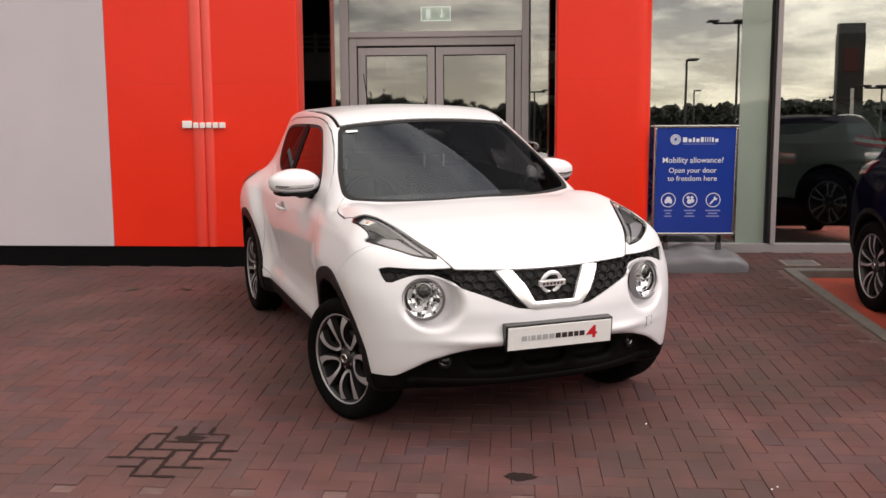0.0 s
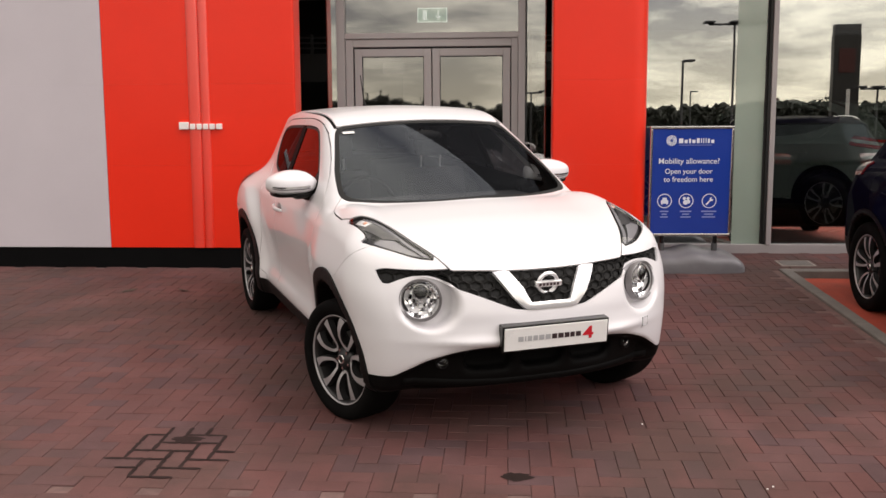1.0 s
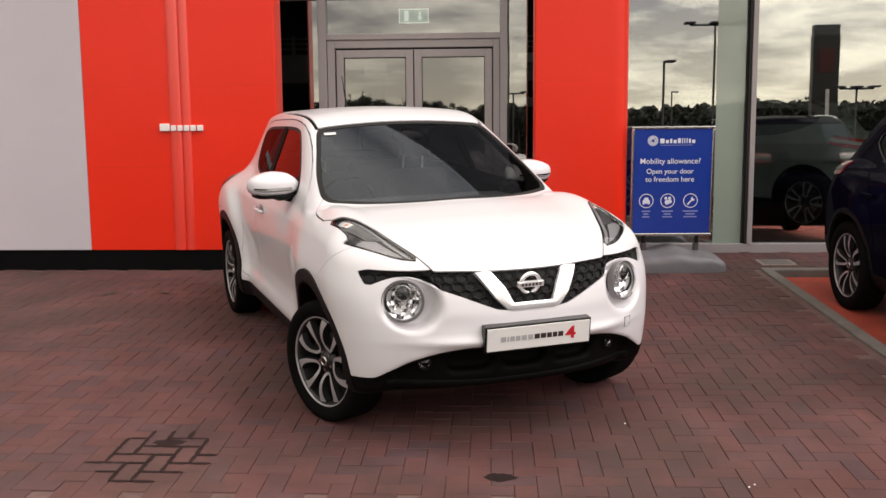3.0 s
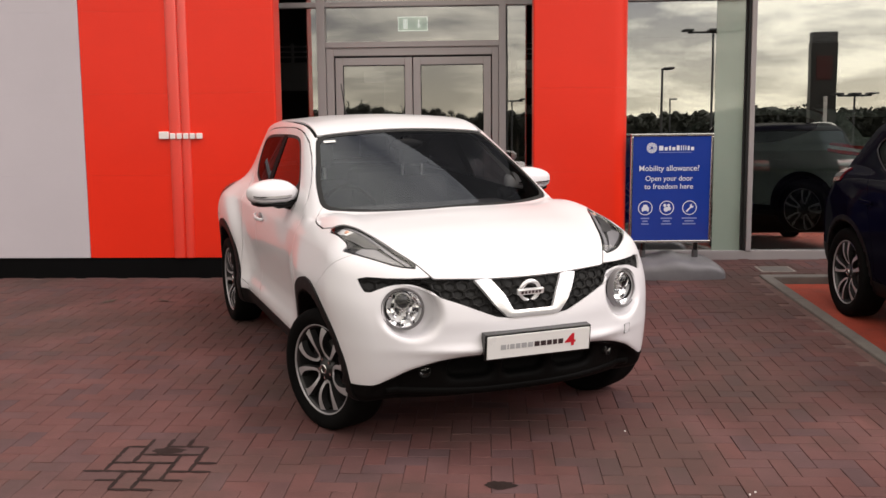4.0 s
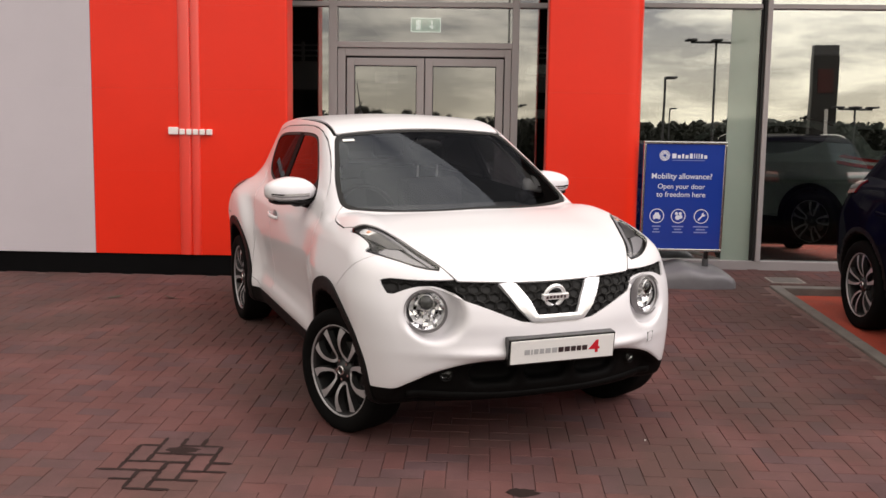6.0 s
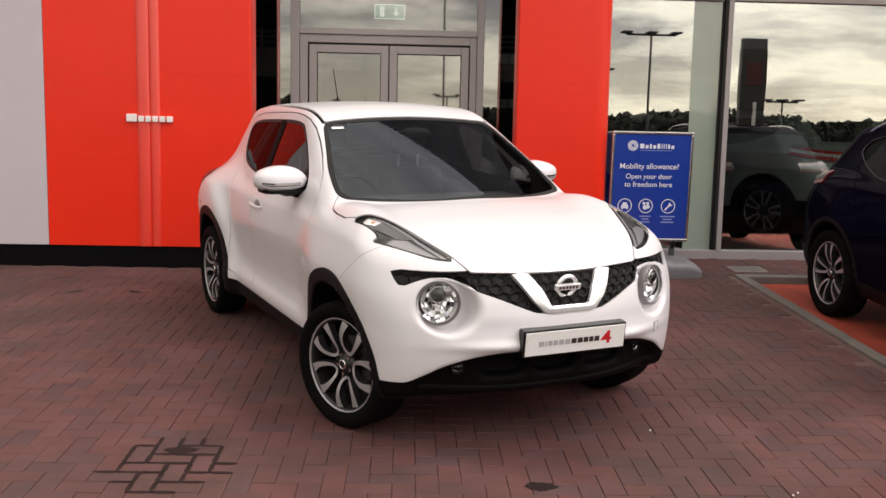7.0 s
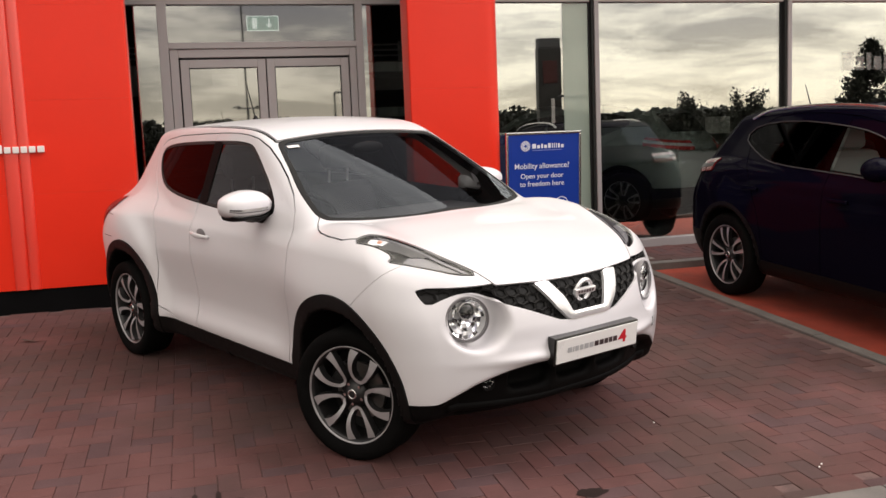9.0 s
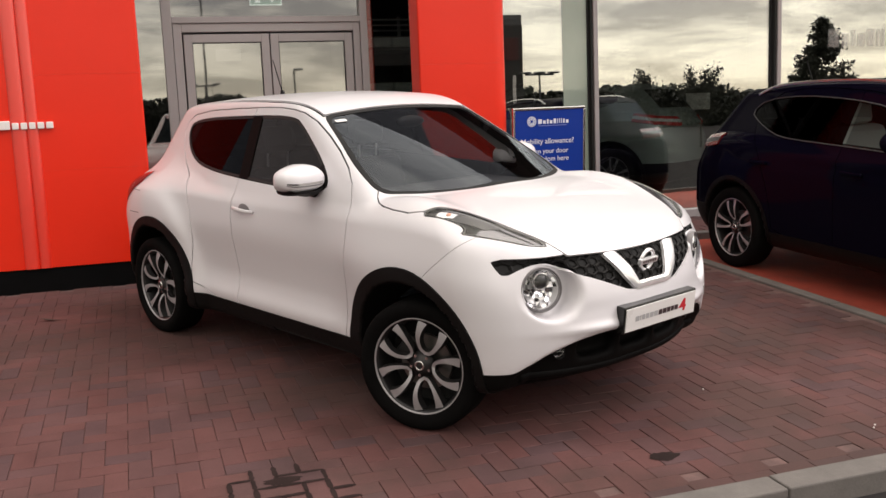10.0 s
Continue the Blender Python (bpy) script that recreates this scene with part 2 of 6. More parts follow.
LETTER = material("white_letter", (0.80, 0.76, 0.74), 0.35)
EXITGREEN = material("exit_green", (0.30, 0.55, 0.38), 0.5, Emission_Color=(0.35, 0.75, 0.5, 1), Emission_Strength=0.35)
EXITWHITE = material("exit_white", (0.80, 0.90, 0.78), 0.5, Emission_Color=(0.85, 1.0, 0.85, 1), Emission_Strength=1.1)
STEEL = material("galvanised_post", (0.10, 0.10, 0.105), 0.5, 0.6, 0.1, 8)
TOTEM = material("dark_totem", (0.02, 0.018, 0.018), 0.4)
BARK = material("bark", (0.05, 0.04, 0.03), 0.9, 0, 0.3, 10)
LEAF = material("leaf", (0.014, 0.016, 0.009), 0.8, 0, 0.4, 3)
POSTSTEEL = material("polished_steel_post", (0.93, 0.93, 0.93), 0.4, 0.0)
HEADLINER = material("grey_headlining", (0.30, 0.295, 0.29), 0.9, 0, 0.08, 12)
BRIGHT = material("bright_moulding", (0.90, 0.90, 0.92), 0.2, 0.6)
TOTEMRED = material("dim_red_panel", (0.06, 0.006, 0.006), 0.4)
FROST = material("frosted_film", (0.50, 0.60, 0.52), 0.12, 0, 0.06, 2, Specular_IOR_Level=0.6, Alpha=0.42)
NOTICE = material("pale_film", (0.75, 0.76, 0.74), 0.6, 0, 0.05, 4, Alpha=0.30)
ETCH = material("faint_etched_film", (0.70, 0.71, 0.70), 0.6, 0, 0.05, 4, Alpha=0.13)
CAST = material("cast_iron_cover", (0.24, 0.21, 0.19), 0.7, 0.2, 0.3, 15)


# ---- mesh helpers ----
def finish(name, mesh, mat, parent=None, label="", smooth=False):
    mesh.materials.append(mat)
    if smooth:
        mesh.polygons.foreach_set("use_smooth", [True] * len(mesh.polygons))
    ob = new(name, mesh)
    ob.parent = parent
    if label:
        tagged(ob, label)
    return ob


def part(name, bm, mat, parent=None, label="", smooth=False):
    """Links a bmesh as one mesh object."""
    bmesh.ops.recalc_face_normals(bm, faces=bm.faces)
    me = bpy.data.meshes.new(name)
    bm.to_mesh(me)
    bm.free()
    return finish(name, me, mat, parent, label, smooth)


def add_box(bm, x0, x1, y0, y1, z0, z1, bevel=0.0, m=None):
    r = bmesh.ops.create_cube(bm, size=1, matrix=Matrix.LocRotScale(((x0 + x1) / 2, (y0 + y1) / 2, (z0 + z1) / 2), None, (x1 - x0, y1 - y0, z1 - z0)))
    vs = r["verts"]
    if bevel:
        es = list({e for v in vs for e in v.link_edges})
        r = bmesh.ops.bevel(bm, geom=es, offset=bevel, segments=2, affect="EDGES", profile=0.5)
        vs = list({v for f in r["faces"] for v in f.verts} | {v for v in vs if v.is_valid})
    if m is not None:
        bmesh.ops.transform(bm, matrix=m, verts=vs)
    return vs


def box(name, mat, x0, x1, y0, y1, z0, z1, parent=None, bevel=0.0, label="", m=None):
    bm = bmesh.new()
    add_box(bm, x0, x1, y0, y1, z0, z1, bevel, m)
    return part(name, bm, mat, parent, label)


def add_rod(bm, a, b, r, r2=None, seg=16):
    a, b = Vector(a), Vector(b)
    d = b - a
    bmesh.ops.create_cone(bm, cap_ends=True, segments=seg, radius1=r, radius2=r if r2 is None else r2, depth=d.length,
                          matrix=Matrix.Translation((a + b) / 2) @ d.to_track_quat("Z", "Y").to_matrix().to_4x4())


def rod(name, mat, a, b, r, parent=None, r2=None, seg=16, label=""):
    bm = bmesh.new()
    add_rod(bm, a, b, r, r2, seg)
    return part(name, bm, mat, parent, label, smooth=False)


def lathe(profile, seg=48):
    """Profile of (radius, height along y) turned about the y axis."""
    bm = bmesh.new()
    rings = []
    for r, h in profile:
        rings.append([bm.verts.new((r * math.cos(2 * math.pi * k / seg), h, r * math.sin(2 * math.pi * k / seg))) for k in range(seg)])
    for a, b in zip(rings, rings[1:]):
        for k in range(seg):
            bm.faces.new((a[k], a[(k + 1) % seg], b[(k + 1) % seg], b[k]))
    return bm


def prism(bm, outline, h0, h1, m):
    """A flat outline given thickness from h0 to h1 along its local z, then placed by m."""
    lo = [bm.verts.new(m @ Vector((x, y, h0))) for x, y in outline]
    hi = [bm.verts.new(m @ Vector((x, y, h1))) for x, y in outline]
    bm.faces.new(lo[::-1])
    bm.faces.new(hi)
    n = len(outline)
    for k in range(n):
        bm.faces.new((lo[k], lo[(k + 1) % n], hi[(k + 1) % n], hi[k]))


def text(name, body, size, mat, m, parent=None, depth=0.002, label="", width=0.0, bold=0.0):
    cu = bpy.data.curves.new(name, "FONT")
    cu.body, cu.size, cu.extrude, cu.align_x, cu.align_y = body, size, depth, "CENTER", "CENTER"
    cu.offset = bold
    tmp = bpy.data.objects.new(name, cu)
    scene.collection.objects.link(tmp)
    bpy.context.view_layer.update()
    me = bpy.data.meshes.new_from_object(tmp)
    bpy.data.objects.remove(tmp)
    if width:
        xs = [v.co.x for v in me.vertices]
        k = width / (max(xs) - min(xs))
        me.transform(Matrix.Diagonal((k, k, 1, 1)))
    me.transform(m)
    me.materials.clear()
    return finish(name, me, mat, parent, label)


# ---- ground ----
# the forecourt rises three degrees towards the building; SITE carries what stands on it
SITE = pose(0, 0, 0, 3.0)
bm = bmesh.new()
rows = [[bm.verts.new((x, y, z)) for x in (-300, 300)] for y, z in ((-400, -0.42), (-6, -0.42), (3.7, 0.10), (9.7, 0.40), (300, 0.40))]
for a, b in zip(rows, rows[1:]):
    bm.faces.new((a[0], a[1], b[1], b[0]))
tagged(part("ground", bm, ASPHALT), "dark asphalt road surface reaching to the horizon", "ground", kind="structure")
bed = tagged(box("pavement", SAND, -16, 3.44, 3.66, 9.75, -0.3, -0.006), "red block paving laid in herringbone before the showroom", "paving", kind="structure")
strip = tagged(box("pavement", SAND, 3.44, 16, 8.60, 9.75, -0.3, -0.006), "red block paving strip along the showroom glazing", "paving", kind="structure")
bay = tagged(box("parking_bay", REDTAR, 3.30, 16, 3.7, 8.62, -0.25, -0.055), "red tarmac parking bay beside the paving", "parking bay", kind="structure")
for ob in (bed, strip, bay):
    ob.matrix_world = SITE


def kerb_run(label, length, width, m, stone=0.9):
    """Kerb stones laid end to end along x from 0 to length."""
    top = tagged(new("kerb"), label, "kerb", kind="structure")
    top.matrix_world = SITE @ m
    bm = bmesh.new()
    add_box(bm, 0.003, stone - 0.003, 0, width, -0.3, 0.0, 0.008)
    me = bpy.data.meshes.new("kerb_stone")
    bm.to_mesh(me)
    bm.free()
    me.materials.append(KERB)
    for k in range(int(length / stone)):
        ob = new("kerb_stone", me)
        ob.parent = top
        ob.matrix_basis = pose(k * stone, 0, random.uniform(-0.002, 0.002))
    return top


kerb_run("pale grey concrete kerb between road and paving", 24.3, 0.135, pose(-13.15, 3.495, 0.006, 0, 0, 0.3))
kerb_run("narrow concrete edging between paving and red bay", 4.6, 0.10, pose(3.385, 8.60, 0.012, 0, 0, -90.0), 0.92)
kerb_run("concrete edging at the head of the red bay", 8.1, 0.11, pose(3.385, 8.545, 0.012, 0, 0, 0.6))

# ---- building ----
FRONT, GLAZE, RISE = 8.61, 9.55, 0.505


def bent_panel(name, x0, x1, z0, z1, mat, parent, ends=(0, 0), depth=0.9):
    """A cladding cassette with rounded vertical edges (ends: radius at x0 and x1)."""
    pts = []
    r0, r1 = ends
    if r0:
        pts += [(x0, FRONT + depth)] + [(x0 + r0 - r0 * math.cos(a), FRONT + r0 - r0 * math.sin(a)) for a in [math.pi / 2 * k / 8 for k in range(9)]]
    else:
        pts += [(x0, FRONT + depth), (x0, FRONT + 0.003), (x0 + 0.003, FRONT)]
    if r1:
        pts += [(x1 - r1 + r1 * math.sin(a), FRONT + r1 - r1 * math.cos(a)) for a in [math.pi / 2 * k / 8 for k in range(9)]] + [(x1, FRONT + depth)]
    else:
        pts += [(x1 - 0.003, FRONT), (x1, FRONT + 0.003), (x1, FRONT + depth)]
    bm = bmesh.new()
    prism(bm, pts, z0 + 0.0003, z1 - 0.0003, Matrix())
    ob = part(name, bm, mat, parent)
    ob.data.polygons.foreach_set("use_smooth", [True] * len(ob.data.polygons))
    ob.data.set_sharp_from_angle(angle=radians(35))
    return ob


TOP = 4.1
SEAMS = (0.645, 1.415, 2.162, 2.906, 3.65, TOP)
wall_w = tagged(new("wall_west"), "showroom wall clad in grey and bright red panels above a black plinth", "wall", kind="structure")
for a, b in zip(SEAMS, SEAMS[1:]):
    bent_panel("grey_panel", -16, -2.822, a, b, GREY, wall_w)
    bent_panel("red_panel", -2.818, -1.02, a, b, RED, wall_w, (0, 0.02), 0.25)
for x0, w in ((-1.962, 0.054), (-1.862, 0.042)):
    # two smooth half-round trims over the vertical joint
    bm = bmesh.new()
    prism(bm, [(x0 + w, FRONT + 0.004)] + [(x0 + w * math.cos(q), FRONT - 0.018 * math.sin(q)) for q in [math.pi * k / 20 for k in range(21)]] + [(x0 - w, FRONT + 0.004)], 0.645, TOP, Matrix())
    trim = part("joint_trim", bm, REDTRIM, wall_w, "glossy red half-round joint trim")
    trim.data.polygons.foreach_set("use_smooth", [True] * len(trim.data.polygons))
    trim.data.set_sharp_from_angle(angle=radians(40))
box("plinth", BLACK, -16, -1.03, FRONT + 0.012, FRONT + 0.24, 0.2, 0.643, wall_w, 0.003, "black recessed plinth")
wall_p = tagged(new("wall_pier"), "bright red clad pier beside the entrance doors", "wall", kind="structure")
for a, b in zip((0.3, 0.645, 1.415, 2.170, 2.906, 3.65), (0.645, 1.415, 2.170, 2.906, 3.65, TOP)):
    bent_panel("red_panel", 1.324, 2.18, a, b, RED, wall_p, (0.02, 0.15), 0.25)

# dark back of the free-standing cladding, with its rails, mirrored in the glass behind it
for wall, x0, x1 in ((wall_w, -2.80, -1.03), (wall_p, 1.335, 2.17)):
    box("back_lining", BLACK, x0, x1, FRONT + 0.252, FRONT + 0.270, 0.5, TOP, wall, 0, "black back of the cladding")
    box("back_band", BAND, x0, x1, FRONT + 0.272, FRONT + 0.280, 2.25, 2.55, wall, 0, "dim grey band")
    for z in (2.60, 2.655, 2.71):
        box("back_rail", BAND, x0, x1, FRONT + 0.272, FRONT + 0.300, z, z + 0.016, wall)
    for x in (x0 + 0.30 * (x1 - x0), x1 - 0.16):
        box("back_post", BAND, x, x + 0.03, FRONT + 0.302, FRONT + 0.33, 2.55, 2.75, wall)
# added black board, keeps the grey panel ends out of the mirrored view
box("cavity_end", BLACK, -1.70, -1.66, FRONT + 0.285, GLAZE + 0.1, 0.5, TOP, wall_w, 0, "added black board closing off the cavity")

# sign letters in relief on the red wall, drawn as plain blocks
name_sign = tagged(new("wall_lettering"), "small white raised letters fixed to the red wall", "sign")
name_sign.matrix_world = pose(-1.908, FRONT - 0.019, 1.747)
x = -0.200
for w, h in ((0.088, 0.068), (0.048, 0.052), (0.046, 0.052), (0.046, 0.052), (0.048, 0.052), (0.052, 0.052)):
    bm = bmesh.new()
    add_box(bm, x, x + w, -0.014, 0.0195, 0, h, 0.006)
    part("letter_block", bm, LETTER, name_sign)
    x += w + 0.0145


def pane(name, x0, x1, z0, z1, y, mat, parent):
    bm = bmesh.new()
    add_box(bm, x0, x1, y, y + 0.012, z0 + RISE, z1 + RISE)
    ob = part(name, bm, mat, parent)
    ob.visible_shadow = False
    return ob


def bar(name, x0, x1, z0, z1, parent, y0=-0.05, y1=0.06, mat=ALU, bevel=0.004, label=""):
    return box(name, mat, x0, x1, GLAZE + y0, GLAZE + y1, z0 + RISE, z1 + RISE, parent, bevel, label)


# entrance screen: side lights, fanlight, double doors
screen_e = tagged(new("window_1"), "grey aluminium entrance screen with side lights and fanlight", "window", kind="structure")
bar("mullion", -0.79, -0.705, -0.08, 3.595, screen_e)
bar("mullion", 1.025, 1.095, -0.08, 3.595, screen_e)
for z in (2.525,):
    bar("transom", -1.65, -0.79, z, z + 0.05, screen_e)
    bar("transom", -0.705, 1.025, z, z + 0.05, screen_e)
    bar("transom", 1.095, 2.10, z, z + 0.05, screen_e)
bar("transom", -0.705, 1.025, 2.128, 2.185, screen_e)
for x0, x1 in ((-1.65, -0.79), (1.095, 2.10)):
    pane("pane", x0, x1, 0, 2.525, GLAZE, SIDEPANE, screen_e)
    pane("pane", x0, x1, 2.575, 3.595, GLAZE, SIDEPANE, screen_e)
pane("pane", -0.705, 1.025, 2.185, 2.525, GLAZE, DOORPANE, screen_e)
pane("pane", -0.705, 1.025, 2.575, 3.595, GLAZE, DOORPANE, screen_e)
door_frame = tagged(new("door_frame"), "grey aluminium frame of the double doors", "door frame", kind="structure")
bar("jamb", -0.700, -0.625, 0, 2.128, door_frame, -0.03, 0.07)
bar("jamb", 0.958, 1.022, 0, 2.128, door_frame, -0.03, 0.07)
bar("head", -0.625, 0.958, 2.048, 2.126, door_frame, -0.03, 0.07)
bar("seal", -0.623, 0.956, 2.036, 2.046, door_frame, 0.0, 0.05, GASKET, 0)
for k, (x0, x1) in enumerate(((-0.612, 0.160), (0.170, 0.948))):
    leaf = tagged(new("door_%d" % (k + 1)), "closed glazed aluminium entrance door leaf", "door", kind="structure")
    bar("stile", x0, x0 + 0.075, 0.01, 2.030, leaf, -0.02, 0.04)
    bar("stile", x1 - 0.075, x1, 0.01, 2.030, leaf, -0.02, 0.04)
    bar("rail", x0 + 0.075, x1 - 0.075, 1.955, 2.030, leaf, -0.02, 0.04)
    bar("rail", x0 + 0.075, x1 - 0.075, 0.01, 0.16, leaf, -0.02, 0.04)
    for a, b, c, d in ((x0 + 0.075, x0 + 0.081, 0.16, 1.955), (x1 - 0.081, x1 - 0.075, 0.16, 1.955), (x0 + 0.081, x1 - 0.081, 1.949, 1.955)):
        bar("glazing_bead", a, b, c, d, leaf, -0.01, 0.02, GASKET, 0)
    pane("pane", x0 + 0.081, x1 - 0.081, 0.16, 1.949, GLAZE + 0.005, DOORPANE, leaf)

# showroom glazing
screen_s = tagged(new("window_2"), "tall showroom glazing in slim grey mullions", "window", kind="structure")
MULL = (3.475, 5.745, 8.0, 10.25, 12.5)
bar("sill", 2.10, 16, -0.08, 0.075, screen_s, -0.06, 0.06)
bar("mullion", 2.10, 2.19, 0.075, 3.595, screen_s)
x0 = 2.19
for x in MULL:
    bar("mullion", x + 0.012, x + 0.062, 0.075, 3.595, screen_s, -0.075, 0.06)
    bar("mullion_joint", x - 0.012, x + 0.012, 0.075, 3.595, screen_s, -0.055, 0.05, GASKET, 0)
    bar("seal", x - 0.030, x - 0.0125, 0.075, 3.595, screen_s, -0.01, 0.03, GASKET, 0)
    bar("transom", x0, x - 0.03, 2.54, 2.585, screen_s, -0.05, 0.05)
    pane("pane", x0, x - 0.03, 0.075, 2.54, GLAZE, PANE, screen_s)
    pane("pane", x0, x - 0.03, 2.585, 3.595, GLAZE, PANE, screen_s)
    x0 = x + 0.062

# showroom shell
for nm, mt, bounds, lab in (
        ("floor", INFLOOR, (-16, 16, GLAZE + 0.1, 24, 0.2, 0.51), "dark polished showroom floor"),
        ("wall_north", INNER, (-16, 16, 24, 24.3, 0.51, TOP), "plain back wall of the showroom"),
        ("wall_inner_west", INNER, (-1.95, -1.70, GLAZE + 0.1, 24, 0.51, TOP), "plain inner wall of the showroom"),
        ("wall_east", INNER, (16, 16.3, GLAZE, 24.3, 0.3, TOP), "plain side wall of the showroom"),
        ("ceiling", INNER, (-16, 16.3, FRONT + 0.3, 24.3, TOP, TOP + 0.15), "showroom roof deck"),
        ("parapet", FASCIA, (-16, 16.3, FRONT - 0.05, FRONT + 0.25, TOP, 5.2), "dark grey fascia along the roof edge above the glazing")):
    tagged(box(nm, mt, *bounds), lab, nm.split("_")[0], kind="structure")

# fire exit sign hung behind the fanlight
ex = tagged(new("exit_sign"), "pale green emergency exit sign hanging inside the fanlight", "sign")
ex.matrix_world = pose(0.165, GLAZE + 0.09, 2.872)
box("sign_board", EXITGREEN, -0.150, 0.150, -0.008, 0.008, -0.071, 0.071, ex, 0.003)
for a in ((-0.150, 0.150, 0.063, 0.071), (-0.150, 0.150, -0.071, -0.063), (-0.150, -0.142, -0.063, 0.063), (0.142, 0.150, -0.063, 0.063)):
    box("border", EXITWHITE, a[0], a[1], -0.012, -0.0085, a[2], a[3], ex)
box("door_symbol", EXITWHITE, -0.098, -0.052, -0.012, -0.0085, -0.048, 0.048, ex)
bm = bmesh.new()
prism(bm, [(0.052, 0.04), (0.068, 0.04), (0.068, -0.008), (0.092, -0.008), (0.060, -0.045), (0.028, -0.008), (0.052, -0.008)], 0.0085, 0.012, pose(0, 0, 0, 90))
part("arrow", bm, EXITWHITE, ex)
for x in (-0.1, 0.1):
    rod("hanger", STEEL, (x, 0, 0.07), (x, 0, 0.24), 0.003, ex)


# ---- smooth bodies ----
def smax(a, b, k):
    h = np.clip(0.5 + 0.5 * (a - b) / k, 0, 1)
    return b + (a - b) * h + k * h * (1 - h)


def smin(a, b, k):
    return -smax(-a, -b, k)


def curve(x, *pairs):
    """A smooth line through (x, y) pairs."""
    xs, ys = np.array(pairs[0::2], float), np.array(pairs[1::2], float)
    d = np.diff(ys) / np.diff(xs)
    m = np.concatenate([[d[0]], np.where(d[:-1] * d[1:] > 0, 2 * d[:-1] * d[1:] / (d[:-1] + d[1:] + 1e-12), 0), [d[-1]]])
    i = np.clip(np.searchsorted(xs, x) - 1, 0, len(xs) - 2)
    h = xs[i + 1] - xs[i]
    t = np.clip((x - xs[i]) / h, 0, 1)
    y = (1 + 2 * t) * (1 - t) ** 2 * ys[i] + t * (1 - t) ** 2 * h * m[i] + t * t * (3 - 2 * t) * ys[i + 1] + t * t * (t - 1) * h * m[i + 1]
    return y + np.where(x < xs[0], (x - xs[0]) * m[0], 0) + np.where(x > xs[-1], (x - xs[-1]) * m[-1], 0)


def bell(x, c, w):
    return np.exp(-((x - c) / w) ** 2)


def slope(field, P):
    e = 1e-3
    return np.array([(field(*(P + np.eye(3)[i] * e).T) - field(*(P - np.eye(3)[i] * e).T)) / (2 * e) for i in range(3)]).T


def surface(field, lo, hi, step):
    """Surface nets over one half of a symmetrical body, then mirrored at v = 0: points, normals, triangles."""
    lo = (lo[0], -step / 2, lo[2])
    n = [int(round((h - l) / step)) + 1 for l, h in zip(lo, hi)]
    ax = [l + step * np.arange(k) for l, k in zip(lo, n)]
    S = np.stack([field(*np.meshgrid(ax[0][i:i + 1], ax[1], ax[2], indexing="ij"))[0] < 0 for i in range(n[0])])
    c = [S[i:n[0] - 1 + i, j:n[1] - 1 + j, k:n[2] - 1 + k] for i in (0, 1) for j in (0, 1) for k in (0, 1)]
    total = sum(q.astype(np.int8) for q in c)
    active = (total > 0) & (total < 8)
    ids = -np.ones(active.shape, int)
    ids[active] = np.arange(active.sum())
    P = np.array(lo) + step * (np.argwhere(active) + 0.5)
    quads = []
    for d in range(3):
        e = np.take(S, range(n[d] - 1), d) != np.take(S, range(1, n[d]), d)
        o = [q for q in range(3) if q != d]
        idx = np.argwhere(e)
        idx = idx[(idx[:, o[0]] > 0) & (idx[:, o[1]] > 0) & (idx[:, o[0]] < n[o[0]] - 1) & (idx[:, o[1]] < n[o[1]] - 1)]
        inside = S[tuple(idx.T)]
        q = []
        for a_, b_ in ((0, 0), (1, 0), (1, 1), (0, 1)):
            j = idx.copy()
            j[:, o[0]] -= a_
            j[:, o[1]] -= b_
            q.append(ids[tuple(j.T)])
        q = np.array(q).T
        back = ~inside if d != 1 else inside
        q[back] = q[back][:, ::-1]
        quads.append(q)
    Q = np.concatenate(quads)
    mid = np.abs(P[:, 1]) < 1e-6
    for _ in range(7):
        f, g = field(*P.T), slope(field, P)
        move = g * (f / np.maximum((g * g).sum(1), 0.05))[:, None]
        P = P - np.clip(move, -step, step) * 0.8
        P[mid, 1] = 0
    N = slope(field, P)
    N[mid, 1] = 0
    N /= np.linalg.norm(N, axis=1)[:, None] + 1e-9
    T = np.concatenate([Q[:, [0, 1, 2]], Q[:, [0, 2, 3]]])
    k = len(P)
    flip = np.array((1, -1, 1))
    return np.concatenate([P, P * flip]), np.concatenate([N, N * flip]), np.concatenate([T, T[:, ::-1] + k])


